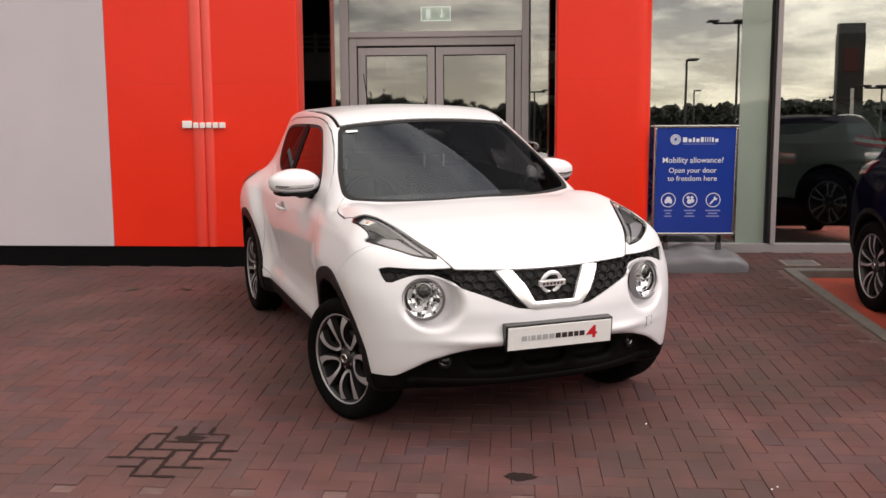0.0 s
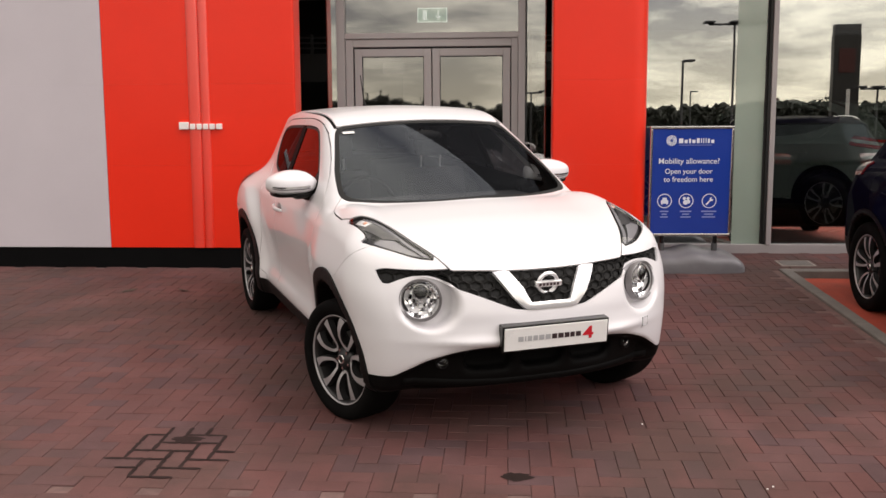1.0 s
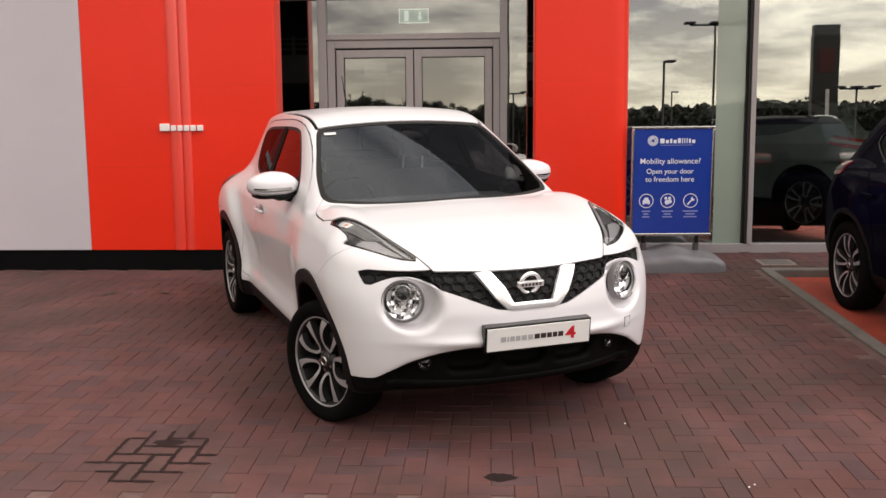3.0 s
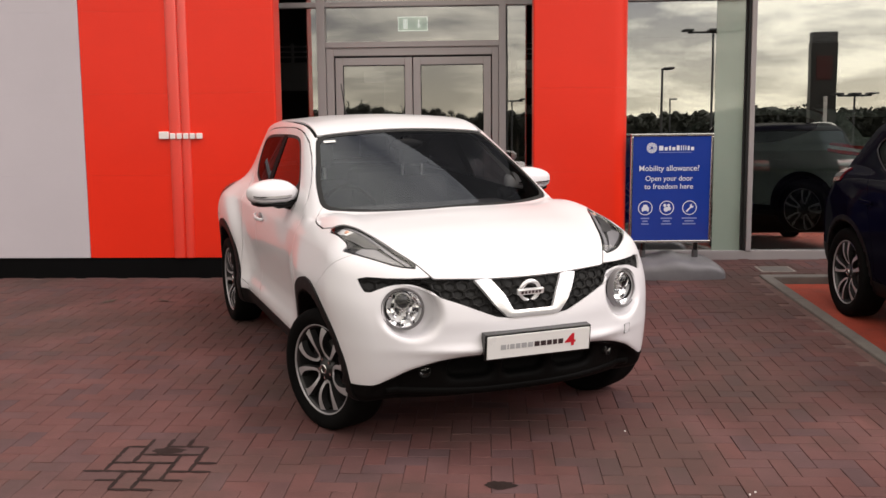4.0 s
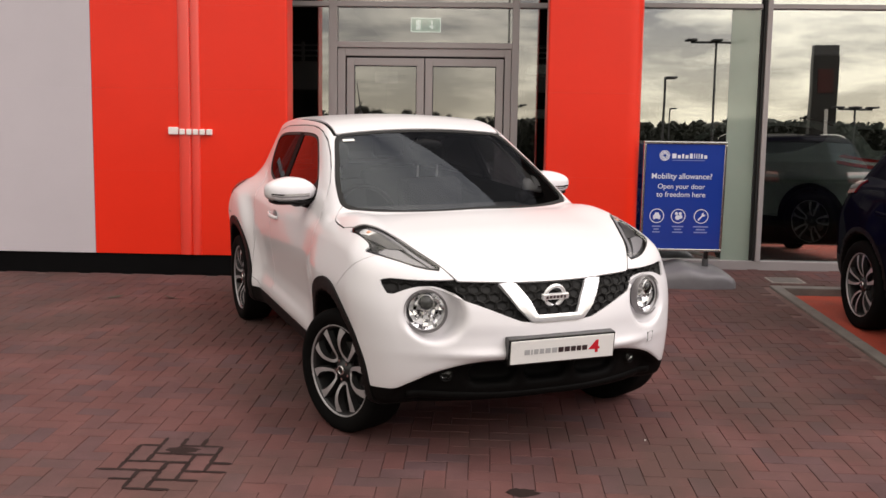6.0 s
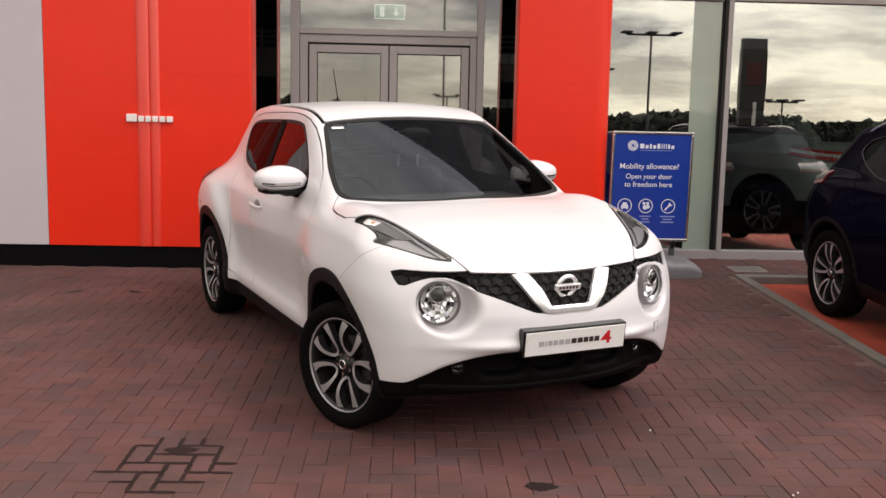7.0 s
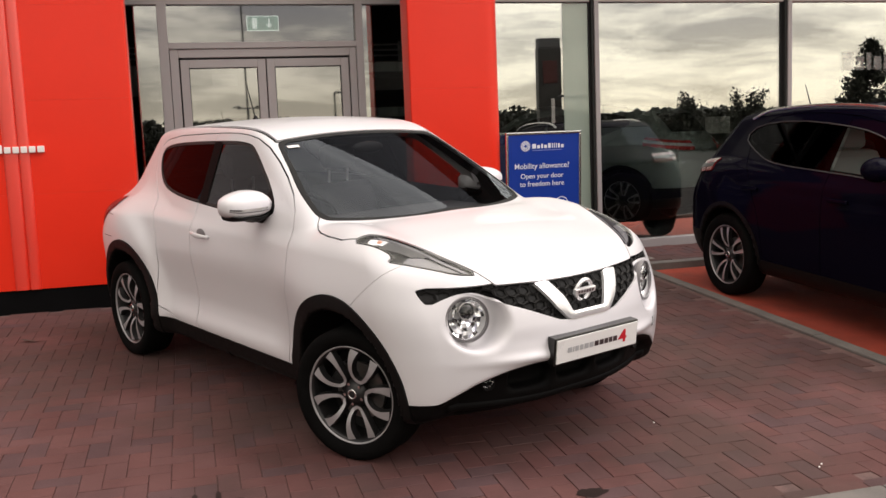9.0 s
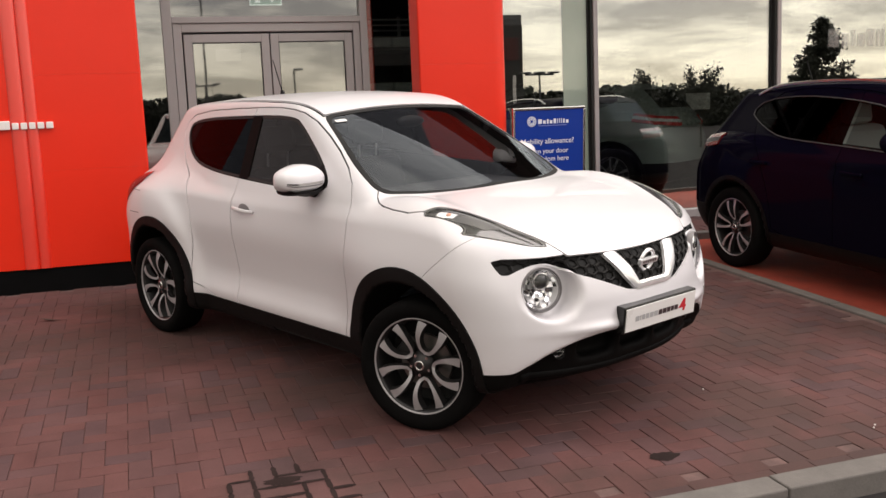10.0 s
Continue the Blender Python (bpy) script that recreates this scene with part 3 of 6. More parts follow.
def clip(M, s):
    """The part of a triangle mesh where s < 0, cut exactly along s = 0."""
    P, N, T = M
    neg = s < 0
    cnt = neg[T].sum(1)
    keep = [T[cnt == 3]]
    P2, N2, cuts = [P], [N], {}
    mixed = T[(cnt == 1) | (cnt == 2)]
    if len(mixed):
        e = np.sort(np.concatenate([mixed[:, [0, 1]], mixed[:, [1, 2]], mixed[:, [2, 0]]]), axis=1)
        e = e[neg[e[:, 0]] != neg[e[:, 1]]]
        e = np.unique(e, axis=0)
        t = (s[e[:, 0]] / (s[e[:, 0]] - s[e[:, 1]]))[:, None]
        P2.append(P[e[:, 0]] * (1 - t) + P[e[:, 1]] * t)
        N2.append(N[e[:, 0]] * (1 - t) + N[e[:, 1]] * t)
        key = {(int(a), int(b)): len(P) + i for i, (a, b) in enumerate(e)}
        new_t = []
        for tri in mixed.tolist():
            ring = []
            for a, b in ((tri[0], tri[1]), (tri[1], tri[2]), (tri[2], tri[0])):
                if neg[a]:
                    ring.append(a)
                if neg[a] != neg[b]:
                    ring.append(key[(a, b) if a < b else (b, a)])
            for i in range(1, len(ring) - 1):
                new_t.append((ring[0], ring[i], ring[i + 1]))
        keep.append(np.array(new_t))
    T2 = np.concatenate(keep)
    P2, N2 = np.concatenate(P2), np.concatenate(N2)
    used = np.unique(T2)
    re = -np.ones(len(P2), int)
    re[used] = np.arange(len(used))
    return P2[used], N2[used], re[T2]


def cut(M, fun, gap=0.0):
    """Splits a mesh by a scalar of position into its inside and its outside, with a gap between them."""
    s = fun(*M[0].T)
    return clip(M, s + gap / 2), clip(M, -s + gap / 2)


def bend(P):
    """The nose of the white car stands slightly further forward on its left side."""
    P = np.array(P, float)
    t = np.clip((P[..., 0] - 0.05) / 0.45, 0, 1)
    P[..., 0] += 0.040 * np.clip(P[..., 1] / 0.55, 0, 1.25) * t * t * (3 - 2 * t)
    return P


def skin(name, M, mat, parent, shift=0.0, thick=0.012, label="", shaped=True):
    """A mesh object from a patch of skin, with its edges folded inwards."""
    P, N, T = M
    if len(T) == 0:
        return None
    P = P + N * shift
    if shaped:
        P = bend(P)
    e = np.concatenate([T[:, [0, 1]], T[:, [1, 2]], T[:, [2, 0]]])
    code = e[:, 0].astype(np.int64) * (len(P) + 1) + e[:, 1]
    rev = e[:, 1].astype(np.int64) * (len(P) + 1) + e[:, 0]
    edge = e[~np.isin(code, rev)]
    edge = edge[(np.abs(P[edge[:, 0], 1]) > 1e-6) | (np.abs(P[edge[:, 1], 1]) > 1e-6)]
    faces = T.tolist()
    verts, normals = P, N
    if thick and len(edge):
        a = len(P)
        b = a + len(edge) * 2
        rim = edge.reshape(-1)
        verts = np.concatenate([P, P[rim], P[rim] - N[rim] * thick])
        d = P[edge[:, 1]] - P[edge[:, 0]]
        out = np.cross(d, (N[edge[:, 0]] + N[edge[:, 1]]) / 2)
        out /= np.linalg.norm(out, axis=1)[:, None] + 1e-9
        out = np.repeat(out, 2, axis=0)
        normals = np.concatenate([N, out, out])
        k = np.arange(len(edge)) * 2
        faces += np.stack([a + k + 1, a + k, b + k, b + k + 1], axis=1).tolist()
    me = bpy.data.meshes.new(name)
    me.from_pydata(verts.tolist(), [], faces)
    me.polygons.foreach_set("use_smooth", [True] * len(me.polygons))
    me.normals_split_custom_set_from_vertices(normals.tolist())
    return finish(name, me, mat, parent, label)


def rounded(pts, times=2):
    """Corner cutting, for soft outlines."""
    p = np.array(pts, float)
    for _ in range(times):
        q = np.roll(p, -1, 0)
        p = np.stack([p * 0.75 + q * 0.25, p * 0.25 + q * 0.75], 1).reshape(-1, 2)
    return p


def inside(x, y, poly):
    """Signed distance to a closed outline, negative inside."""
    best, wind = np.full(x.shape, 1e9), np.zeros(x.shape, bool)
    for (ax, ay), (bx, by) in zip(poly, np.roll(poly, -1, 0)):
        dx, dy = bx - ax, by - ay
        t = np.clip(((x - ax) * dx + (y - ay) * dy) / (dx * dx + dy * dy + 1e-12), 0, 1)
        best = np.minimum(best, (x - ax - t * dx) ** 2 + (y - ay - t * dy) ** 2)
        wind ^= ((ay > y) != (by > y)) & (x < dx * (y - ay) / (dy + (1e-12 if dy == 0 else 0)) + ax)
    d = np.sqrt(best)
    return np.where(wind, -d, d)


def on_skin(field, u, v, z, way, far=0.6):
    """Where the line through a point along way first meets the skin, coming from outside."""
    p, w = np.array((u, v, z), float), np.array(way, float)
    p = p - w * far
    for _ in range(80):
        f = float(field(*[np.array([c]) for c in p])[0])
        p = p + w * f * 0.6
        if abs(f) < 2e-4:
            break
    n = slope(field, p[None])[0]
    if field is crossover:
        p = bend(p)
    return Vector(p), Vector(n / np.linalg.norm(n))


def wheel(parent, u, v, z, r, rim, outward, style, steer=0.0):
    """Alloy wheel with tyre: parts tyre, rim, spokes, hub, brake disc. outward: +1 or -1 along v."""
    w = new("wheel")
    w.parent = parent
    w.matrix_basis = pose(u, v, z, 0, 0, steer) @ Matrix.Diagonal((1, outward, 1, 1))
    part("tyre", lathe([(rim - 0.006, 0.078), (rim + 0.004, 0.092), (rim + 0.030, 0.106), (r - 0.030, 0.106), (r - 0.010, 0.098), (r - 0.002, 0.080), (r, 0.04), (r, -0.06), (r - 0.004, -0.085), (r - 0.03, -0.105), (rim, -0.09)], 64), TYRE, w, smooth=True)
    part("rim", lathe([(rim - 0.030, -0.09), (rim - 0.022, -0.02), (rim - 0.018, 0.066), (rim - 0.012, 0.080), (rim, 0.086), (rim + 0.004, 0.078)], 64), POCKET, w, smooth=True)
    part("rim_lip", lathe([(rim - 0.007, 0.076), (rim - 0.005, 0.0865), (rim + 0.000, 0.0915), (rim + 0.005, 0.086)], 64), ALLOY, w, smooth=True)
    part("brake_disc", lathe([(0.02, 0.0), (0.135, 0.0), (0.138, -0.012), (0.02, -0.012)], 40), DISC, w, smooth=False)
    part("wheel_back", lathe([(0.001, -0.05), (rim - 0.02, -0.05)], 32), DARKIN, w)
    bm = bmesh.new()
    add_box(bm, 0.055, 0.15, -0.02, 0.03, -0.06, 0.06, 0.01, pose(0, 0, 0, 0, -140, 0))
    part("brake_caliper", bm, POCKET, w)
    n = 5
    first = radians(-76.5) if style == "petal" else 0.5
    reach, half = rim - 0.013, 0.058 if style == "petal" else 0.050
    for k in range(n):
        mid = 2 * math.pi * k / n + first
        ca, sa = math.cos(mid), math.sin(mid)
        bm = bmesh.new()
        bs = bmesh.new()
        # two bowed arms that join in a round tip by the hub and flare out to the rim
        line = []
        for i in range(-14, 15):
            t = abs(i) / 14
            lat = math.copysign(half * t ** 0.42 * (1 + 0.22 * math.sin(math.pi * t)) if style == "petal" else half * t ** 0.5, i) if i else 0.0
            line.append((0.066 + (math.sqrt(reach ** 2 - half ** 2) - 0.066) * t ** 1.15, lat, t))
        strip, lows = [], []
        for i, (d, lat, t) in enumerate(line):
            p0, p1 = line[max(i - 1, 0)], line[min(i + 1, 28)]
            tx, ty = p1[0] - p0[0], p1[1] - p0[1]
            ln = math.hypot(tx, ty)
            nx, ny = -ty / ln, tx / ln
            wide = 0.0080 + (0.0150 if style == "petal" else 0.0100) * t ** 2.2
            y = 0.060 + 0.020 * t + 0.016 * math.sin(math.pi * t)
            rows2 = []
            for f, dy in ((wide, 0.0), (wide * 1.35, -0.034)):
                row = []
                for s_ in (-1, 1):
                    dd, ll = d + s_ * nx * f, lat + s_ * ny * f
                    rr = math.hypot(dd, ll)
                    if rr > reach + 0.004:
                        dd, ll = dd * (reach + 0.004) / rr, ll * (reach + 0.004) / rr
                    row.append((dd * ca - ll * sa, y + dy, dd * sa + ll * ca))
                rows2.append(row)
            strip.append(rows2[0])
            lows.append(rows2[1])
        tv = [[bm.verts.new(p) for p in row] for row in strip]
        cv = [[bs.verts.new(p) for p in row] for row in strip]
        lv = [[bs.verts.new(p) for p in row] for row in lows]
        for i in range(28):
            bm.faces.new((tv[i][0], tv[i][1], tv[i + 1][1], tv[i + 1][0]))
            for s_ in (0, 1):
                bs.faces.new((cv[i][s_], cv[i + 1][s_], lv[i + 1][s_], lv[i][s_]))
        spoke = part("spoke", bm, ALLOY, w)
        part("spoke_side", bs, POCKET, spoke)
    part("hub", lathe([(0.068, 0.030), (0.066, 0.050), (0.044, 0.060), (0.034, 0.073), (0.001, 0.074)], 32), POCKET, w, smooth=True)
    part("hub_cap", lathe([(0.026, 0.073), (0.024, 0.0785), (0.018, 0.0785), (0.016, 0.076)], 28), SATIN, w, smooth=True)
    for k in range(5):
        a = 2 * math.pi * (k + 0.5) / 5 + 0.2
        rod("wheel_nut", SATIN, (0.05 * math.cos(a), 0.05, 0.05 * math.sin(a)), (0.05 * math.cos(a), 0.066, 0.05 * math.sin(a)), 0.008, w, seg=6)
    return w


# ---- white crossover car: u ahead of the front axle, v to its left, z up ----
HUBS = (0.0, -2.53)


def brow_line(a):
    """Height of the lower edge of the painted bumper at a distance from the middle."""
    return curve(a, 0.0, 0.515, 0.30, 0.512, 0.42, 0.498, 0.56, 0.454, 0.66, 0.397, 0.73, 0.360, 0.9, 0.350)


def crossover(u, v, z):
    a = np.abs(v)
    wide = curve(z, 0.2, 0.79, 0.37, 0.812, 0.47, 0.806, 0.58, 0.806, 0.80, 0.829, 0.95, 0.815, 1.05, 0.775, 1.15, 0.74)
    haunch = 0.066 * bell(z, 0.66, 0.30) * np.exp(-((u + 0.02) / 0.50) ** 4)
    haunch = haunch + 0.030 * (1 - np.tanh((np.hypot(u + 2.60, (z - 0.36) * 0.95) - 0.60) / 0.055))
    # ledge along the foot of the doors
    haunch = haunch + 0.016 * (bell(z, 0.385, 0.065) - 0.45 * bell(z, 0.53, 0.06)) * np.clip((-0.42 - u) / 0.3, 0, 1) * np.clip((u + 2.15) / 0.3, 0, 1)
    side = a - wide - haunch + 0.07 * np.clip(-u - 2.4, 0, 2) ** 2
    nose = curve(z, 0.2, 0.64, 0.30, 0.722, 0.40, 0.752, 0.48, 0.764, 0.55, 0.769, 0.62, 0.766, 0.72, 0.747, 0.82, 0.708, 0.92, 0.65, 1.0, 0.54)
    nose = nose + 0.016 * bell(z, 0.540, 0.024) * bell(a, 0.36, 0.20) - 0.004 * bell(z, 0.625, 0.035) * bell(a, 0.40, 0.24)
    # the black lower part is set back under the painted brow
    nose = nose - 0.042 * (1 + np.tanh((brow_line(a) - 0.016 - z) / 0.016)) * np.clip((0.74 - a) / 0.14, 0, 1)
    front = (u - nose + 0.49 * a ** 2.42) * 0.88
    tail = curve(z, 0.2, -3.10, 0.5, -3.24, 0.75, -3.22, 1.0, -3.12, 1.2, -3.04)
    rear = (tail + 0.35 * a ** 3 - u) * 0.9
    top = z - curve(u, -3.3, 0.95, -2.95, 1.02, -2.5, 1.07, -1.5, 1.05, -0.6, 1.06, -0.15, 1.085, 0.15, 1.052, 0.43, 0.982, 0.59, 0.92, 0.77, 0.82)
    top = top - 0.030 * bell(a, 0.68, 0.10) * bell(u, -0.05, 0.45) + 0.05 * a ** 2
    low = smax(smax(side, front, 0.10), rear, 0.18)
    low = smax(low, top, 0.085)
    under = curve(u, -3.3, 0.36, -2.9, 0.27, -2.0, 0.235, -0.4, 0.235, 0.3, 0.25, 0.55, 0.268, 0.8, 0.300)
    low = smax(low, under - z, 0.05)
    # cabin
    bow = np.clip(0.46 - 0.80 * (z - 1.10), 0.12, 0.5)
    screen = (u + 0.150 + 2.20 * (z - 1.085) + bow * a ** 2) * 0.42
    flank = (a - 0.772 + 0.43 * (z - 1.05) + 0.055 * np.clip(-u - 1.2, 0, 3) ** 2) * 0.92
    roof = z - 1.562 + 0.10 * a ** 2 + np.where(u > -1.5, 0.080 * ((u + 1.5) / 0.75) ** 2, 0.115 * ((u + 1.5) / 1.5) ** 2)
    hatch = (-2.75 + 0.70 * (z - 1.45) + 0.25 * a ** 2 - u) * 0.8
    cab = smax(smax(screen, flank, 0.06), smax(hatch, 0.95 - z, 0.05), 0.07)
    cab = smax(cab, roof, 0.045)
    f = smin(low, cab, 0.022 + 0.14 * np.clip((-u - 2.0) / 0.6, 0, 1))
    # scooped ring round each lamp in the bumper
    bowl = np.hypot(a - 0.563, (z - 0.720) * 1.05) - 0.127
    f = smax(f, -smax(bowl, 0.555 + 0.10 * (0.6 - a) - u, 0.035), 0.03)
    # pockets in the lower bumper
    for c in (0.0, 0.27):
        hole = smax(smax(np.abs(a - c) - 0.112, np.abs(z - 0.425) - 0.050, 0.06), 0.60 - 0.49 * a ** 2.42 - u, 0.03)
        f = smax(f, -hole, 0.04)
    # wheel openings
    for c, k in ((0.0, -0.02), (-2.53, 0.02)):
        hole = smax(np.hypot(u - c - k, z - 0.334) - 0.395, 0.5 - a, 0.02)
        f = np.maximum(f, -hole)
    return f


WINDOW = rounded([(-0.74, 1.062), (-1.32, 1.078), (-2.10, 1.110), (-2.36, 1.19), (-2.50, 1.33), (-2.40, 1.405), (-1.65, 1.445), (-1.22, 1.452), (-1.10, 1.40), (-0.76, 1.17)])
DOORTOP = rounded([(-0.56, 0.30), (-0.535, 0.34), (-0.508, 0.70), (-0.490, 0.88), (-0.505, 1.03), (-0.575, 1.165), (-0.80, 1.32), (-1.08, 1.462), (-1.30, 1.495), (-1.62, 1.492), (-2.40, 1.450), (-2.57, 1.36), (-2.45, 1.17), (-2.15, 1.02), (-2.05, 0.80), (-2.06, 0.30)], 1)
HOODLINE = rounded([(-0.43, 0.0), (-0.43, 0.66), (-0.36, 0.735), (-0.25, 0.775), (-0.02, 0.783), (0.085, 0.69), (0.28, 0.605), (0.42, 0.552), (0.54, 0.490), (0.625, 0.437), (0.70, 0.42), (0.95, 0.42), (0.95, -0.42), (0.70, -0.42), (0.625, -0.437), (0.54, -0.490), (0.42, -0.552), (0.28, -0.605), (0.085, -0.69), (-0.02, -0.783), (-0.25, -0.775), (-0.36, -0.735), (-0.43, -0.66)], 1)
SLIM = rounded([(-0.015, 0.782), (0.075, 0.690), (0.28, 0.607), (0.42, 0.555), (0.552, 0.485), (0.50, 0.590), (0.43, 0.665), (0.35, 0.737), (0.265, 0.790), (0.272, 0.748), (0.15, 0.762)], 1)
GRILLE = rounded([(0.0, 0.900), (0.25, 0.895), (0.44, 0.872), (0.60, 0.868), (0.764, 0.874), (0.758, 0.835), (0.738, 0.797), (0.66, 0.832), (0.60, 0.846), (0.53, 0.832), (0.445, 0.790), (0.35, 0.756), (0.235, 0.708), (0.165, 0.681), (0.0, 0.678), (-0.02, 0.78)], 1)


def s_window(u, v, z):
    return np.maximum(inside(u, z, WINDOW), 0.42 - np.abs(v))


def s_screen(u, v, z):
    a = np.abs(v)
    edge = curve(z, 1.05, 0.70, 1.13, 0.690, 1.20, 0.672, 1.33, 0.612, 1.44, 0.555, 1.52, 0.50)
    s = smax(a - edge, (u + 0.150 + 0.66 * np.maximum(a - 0.12, 0) ** 1.9) * 0.8, 0.06)
    s = smax(s, (z - 1.487 + 0.10 * a ** 2) * 1.6, 0.05)
    return np.maximum(s, -1.25 - u)


def s_back(u, v, z):
    return np.maximum(np.maximum(np.abs(v) - 0.50 + 0.3 * (z - 1.1), np.abs(z - 1.27) - 0.13), u + 2.7)


def s_hood(u, v, z):
    return np.maximum(np.maximum(inside(u, v, HOODLINE), 0.866 - 0.016 * bell(v, 0, 0.35) - z), -0.45 - u)


def s_slim(u, v, z):
    return np.maximum(inside(u, np.abs(v), SLIM), 0.85 - z)


def s_grille(u, v, z):
    return np.maximum(inside(np.abs(v), z, GRILLE), 0.30 - u)


def s_lamp(u, v, z):
    return np.maximum(np.hypot((np.abs(v) - 0.585) * 1.04, z - 0.730) - 0.095, 0.40 - u)


def s_low(u, v, z):
    a = np.abs(v)
    return np.maximum(z - brow_line(a), 0.33 - u)


def s_arch(k, c):
    return lambda u, v, z: np.maximum(np.hypot(u - k, z - 0.334) - 0.458, np.maximum(0.45 - np.abs(v), 0.0 - z))


def s_sill(u, v, z):
    return z - np.where(u < -2.7, 0.42, 0.352)


def s_doors(u, v, z):
    return np.maximum(inside(u, z, DOORTOP), 0.40 - np.abs(v))


def s_bumper(u, v, z):
    return np.maximum(-(u - 0.150 - 1.15 * (z - 0.80)), z - 0.985) + 0.0 * v


def s_roof(u, v, z):
    a = np.abs(v)
    return np.maximum(np.maximum(a - 0.548 + 0.058 * np.clip(-u - 1.2, 0, 2) ** 2, 1.40 - z), u + 0.96 + 0.1 * a)


car = tagged(new("white_car"), "pearl white compact crossover car parked on red block paving", "car")
car.matrix_world = SITE @ pose(0.800, 5.117, 0, 0, 0, -64.7)
M = surface(crossover, (-3.36, 0, 0.18), (0.96, 1.0, 1.66), 0.0125)
glass_side, M = cut(M, s_window, 0.004)
glass_front, M = cut(M, s_screen, 0.004)
glass_back, M = cut(M, s_back, 0.004)
slim, M = cut(M, s_slim, 0.005)
hood, M = cut(M, s_hood, 0.006)
_, M = cut(M, s_grille, 0.002)
_, M = cut(M, s_lamp, 0.0)
arch_f, M = cut(M, s_arch(-0.04, 0), 0.002)
arch_r, M = cut(M, s_arch(-2.49, 0), 0.002)
valance, M = cut(M, s_low, 0.002)
sills, M = cut(M, s_sill, 0.002)
doors, M = cut(M, s_doors, 0.006)
roof, M = cut(M, s_roof, 0.021)
bumper, M = cut(M, s_bumper, 0.004)
fender, M = cut(M, lambda u, v, z: -0.66 - u + 0.0 * v, 0.0)


def halves(Mx):
    return cut(Mx, lambda u, v, z: v, 0.0)


skin("body_shell", M, WHITE, car)
for h in halves(fender):
    skin("front_wing", h, WHITE, car)
skin("bonnet", hood, WHITE, car, 0.001)
skin("roof", roof, WHITE, car, 0.002)
skin("front_bumper", bumper, WHITE, car)
skin("lower_bumper", valance, MATTBLACK, car, 0.002, label="black textured lower bumper with air intake")
for h in halves(arch_f) + halves(arch_r):
    skin("wheel_arch_trim", h, PLASTIC, car, 0.008, 0.03)
for h in halves(sills):
    skin("sill_trim", h, PLASTIC, car, 0.004, 0.02)
front_d, rear_d = cut(doors, lambda u, v, z: -1.60 - 0.05 * (z - 0.9) - u, 0.006)
for h in halves(front_d):
    skin("front_door", h, WHITE, car)
for h in halves(rear_d):
    skin("rear_door", h, WHITE, car)
for ob_m, nm, mt in ((glass_front, "windscreen", SCREEN), (glass_back, "rear_window", PRIVACY)):
    skin(nm, ob_m, mt, car, -0.004, 0.0).visible_shadow = False
gf, gr = cut(glass_side, lambda u, v, z: -1.555 - u + 0.0 * v, 0.0)
for h in halves(gf):
    skin("door_glass", h, TINTED, car, -0.004, 0.0).visible_shadow = False
for h in halves(gr):
    skin("rear_door_glass", h, PRIVACY, car, -0.004, 0.0)
for h in halves(clip(glass_side, -(s_window(*glass_side[0].T) + 0.016))):
    skin("window_seal", h, GASKET, car, 0.0, 0.008)
skin("windscreen_border", clip(glass_front, -(s_screen(*glass_front[0].T) + 0.024)), DARKIN, car, -0.0015, 0.004)
for h in halves(clip(glass_side, np.abs(glass_side[0][:, 0] + 1.575 + 0.10 * (glass_side[0][:, 2] - 1.25)) - 0.050)):
    skin("door_pillar", h, MATTBLACK, car, 0.001, 0.01)

# dark lining behind the joints, open behind the glass
L = surface(lambda u, v, z: crossover(u, v, z) + 0.022, (-3.36, 0, 0.18), (0.96, 1.0, 1.66), 0.03)
for fun in (s_window, s_screen, s_back, s_lamp):
    L = clip(L, -(fun(*L[0].T) + 0.022))
lining = skin("lining", L, DARKIN, car, 0.0, 0.0)
H = surface(lambda u, v, z: crossover(u, v, z) + 0.050, (-3.2, 0, 1.0), (0.1, 0.85, 1.6), 0.045)
for fun in (s_window, s_screen, s_back):
    H = clip(H, -(fun(*H[0].T) + 0.030))
skin("headlining", clip(H, np.maximum(1.13 - H[0][:, 2], H[0][:, 0] + 0.75)), HEADLINER, car, 0.0, 0.0, "pale grey fabric headlining")

# grille: rounded mesh of small pockets, V-shaped chrome, badge
net = bmesh.new()
for row in range(5):
    for col in range(-13, 14):
        gv, gz = 0.058 * (col + 0.5 * (row % 2)), 0.728 + 0.036 * row
        if float(inside(np.array([abs(gv)]), np.array([gz]), GRILLE)[0]) > 0.006:
            continue
        p, n = on_skin(crossover, 0.9, gv, gz, (-1, 0, 0))
        q = n.to_track_quat("Z", "Y").to_matrix().to_4x4()
        ring, inner = [], []
        for k in range(6):
            an = math.pi / 3 * k + math.pi / 6
            for lst, rr, dep in ((ring, 0.0310, -0.012), (inner, 0.0225, -0.016)):
                vv, zz = rr * math.cos(an) * 1.05, rr * math.sin(an) * 0.78
                pp, nn = on_skin(crossover, 0.9, gv + vv, gz + zz, (-1, 0, 0))
                lst.append(net.verts.new(pp + nn * dep))
        deep = [net.verts.new(v_.co + Vector((-0.022, 0, 0))) for v_ in inner]
        for k in range(6):
            net.faces.new((ring[k], ring[(k + 1) % 6], inner[(k + 1) % 6], inner[k]))
            net.faces.new((inner[k], inner[(k + 1) % 6], deep[(k + 1) % 6], deep[k]))
part("grille", net, GRILLEBLACK, car, "black honeycomb grille")


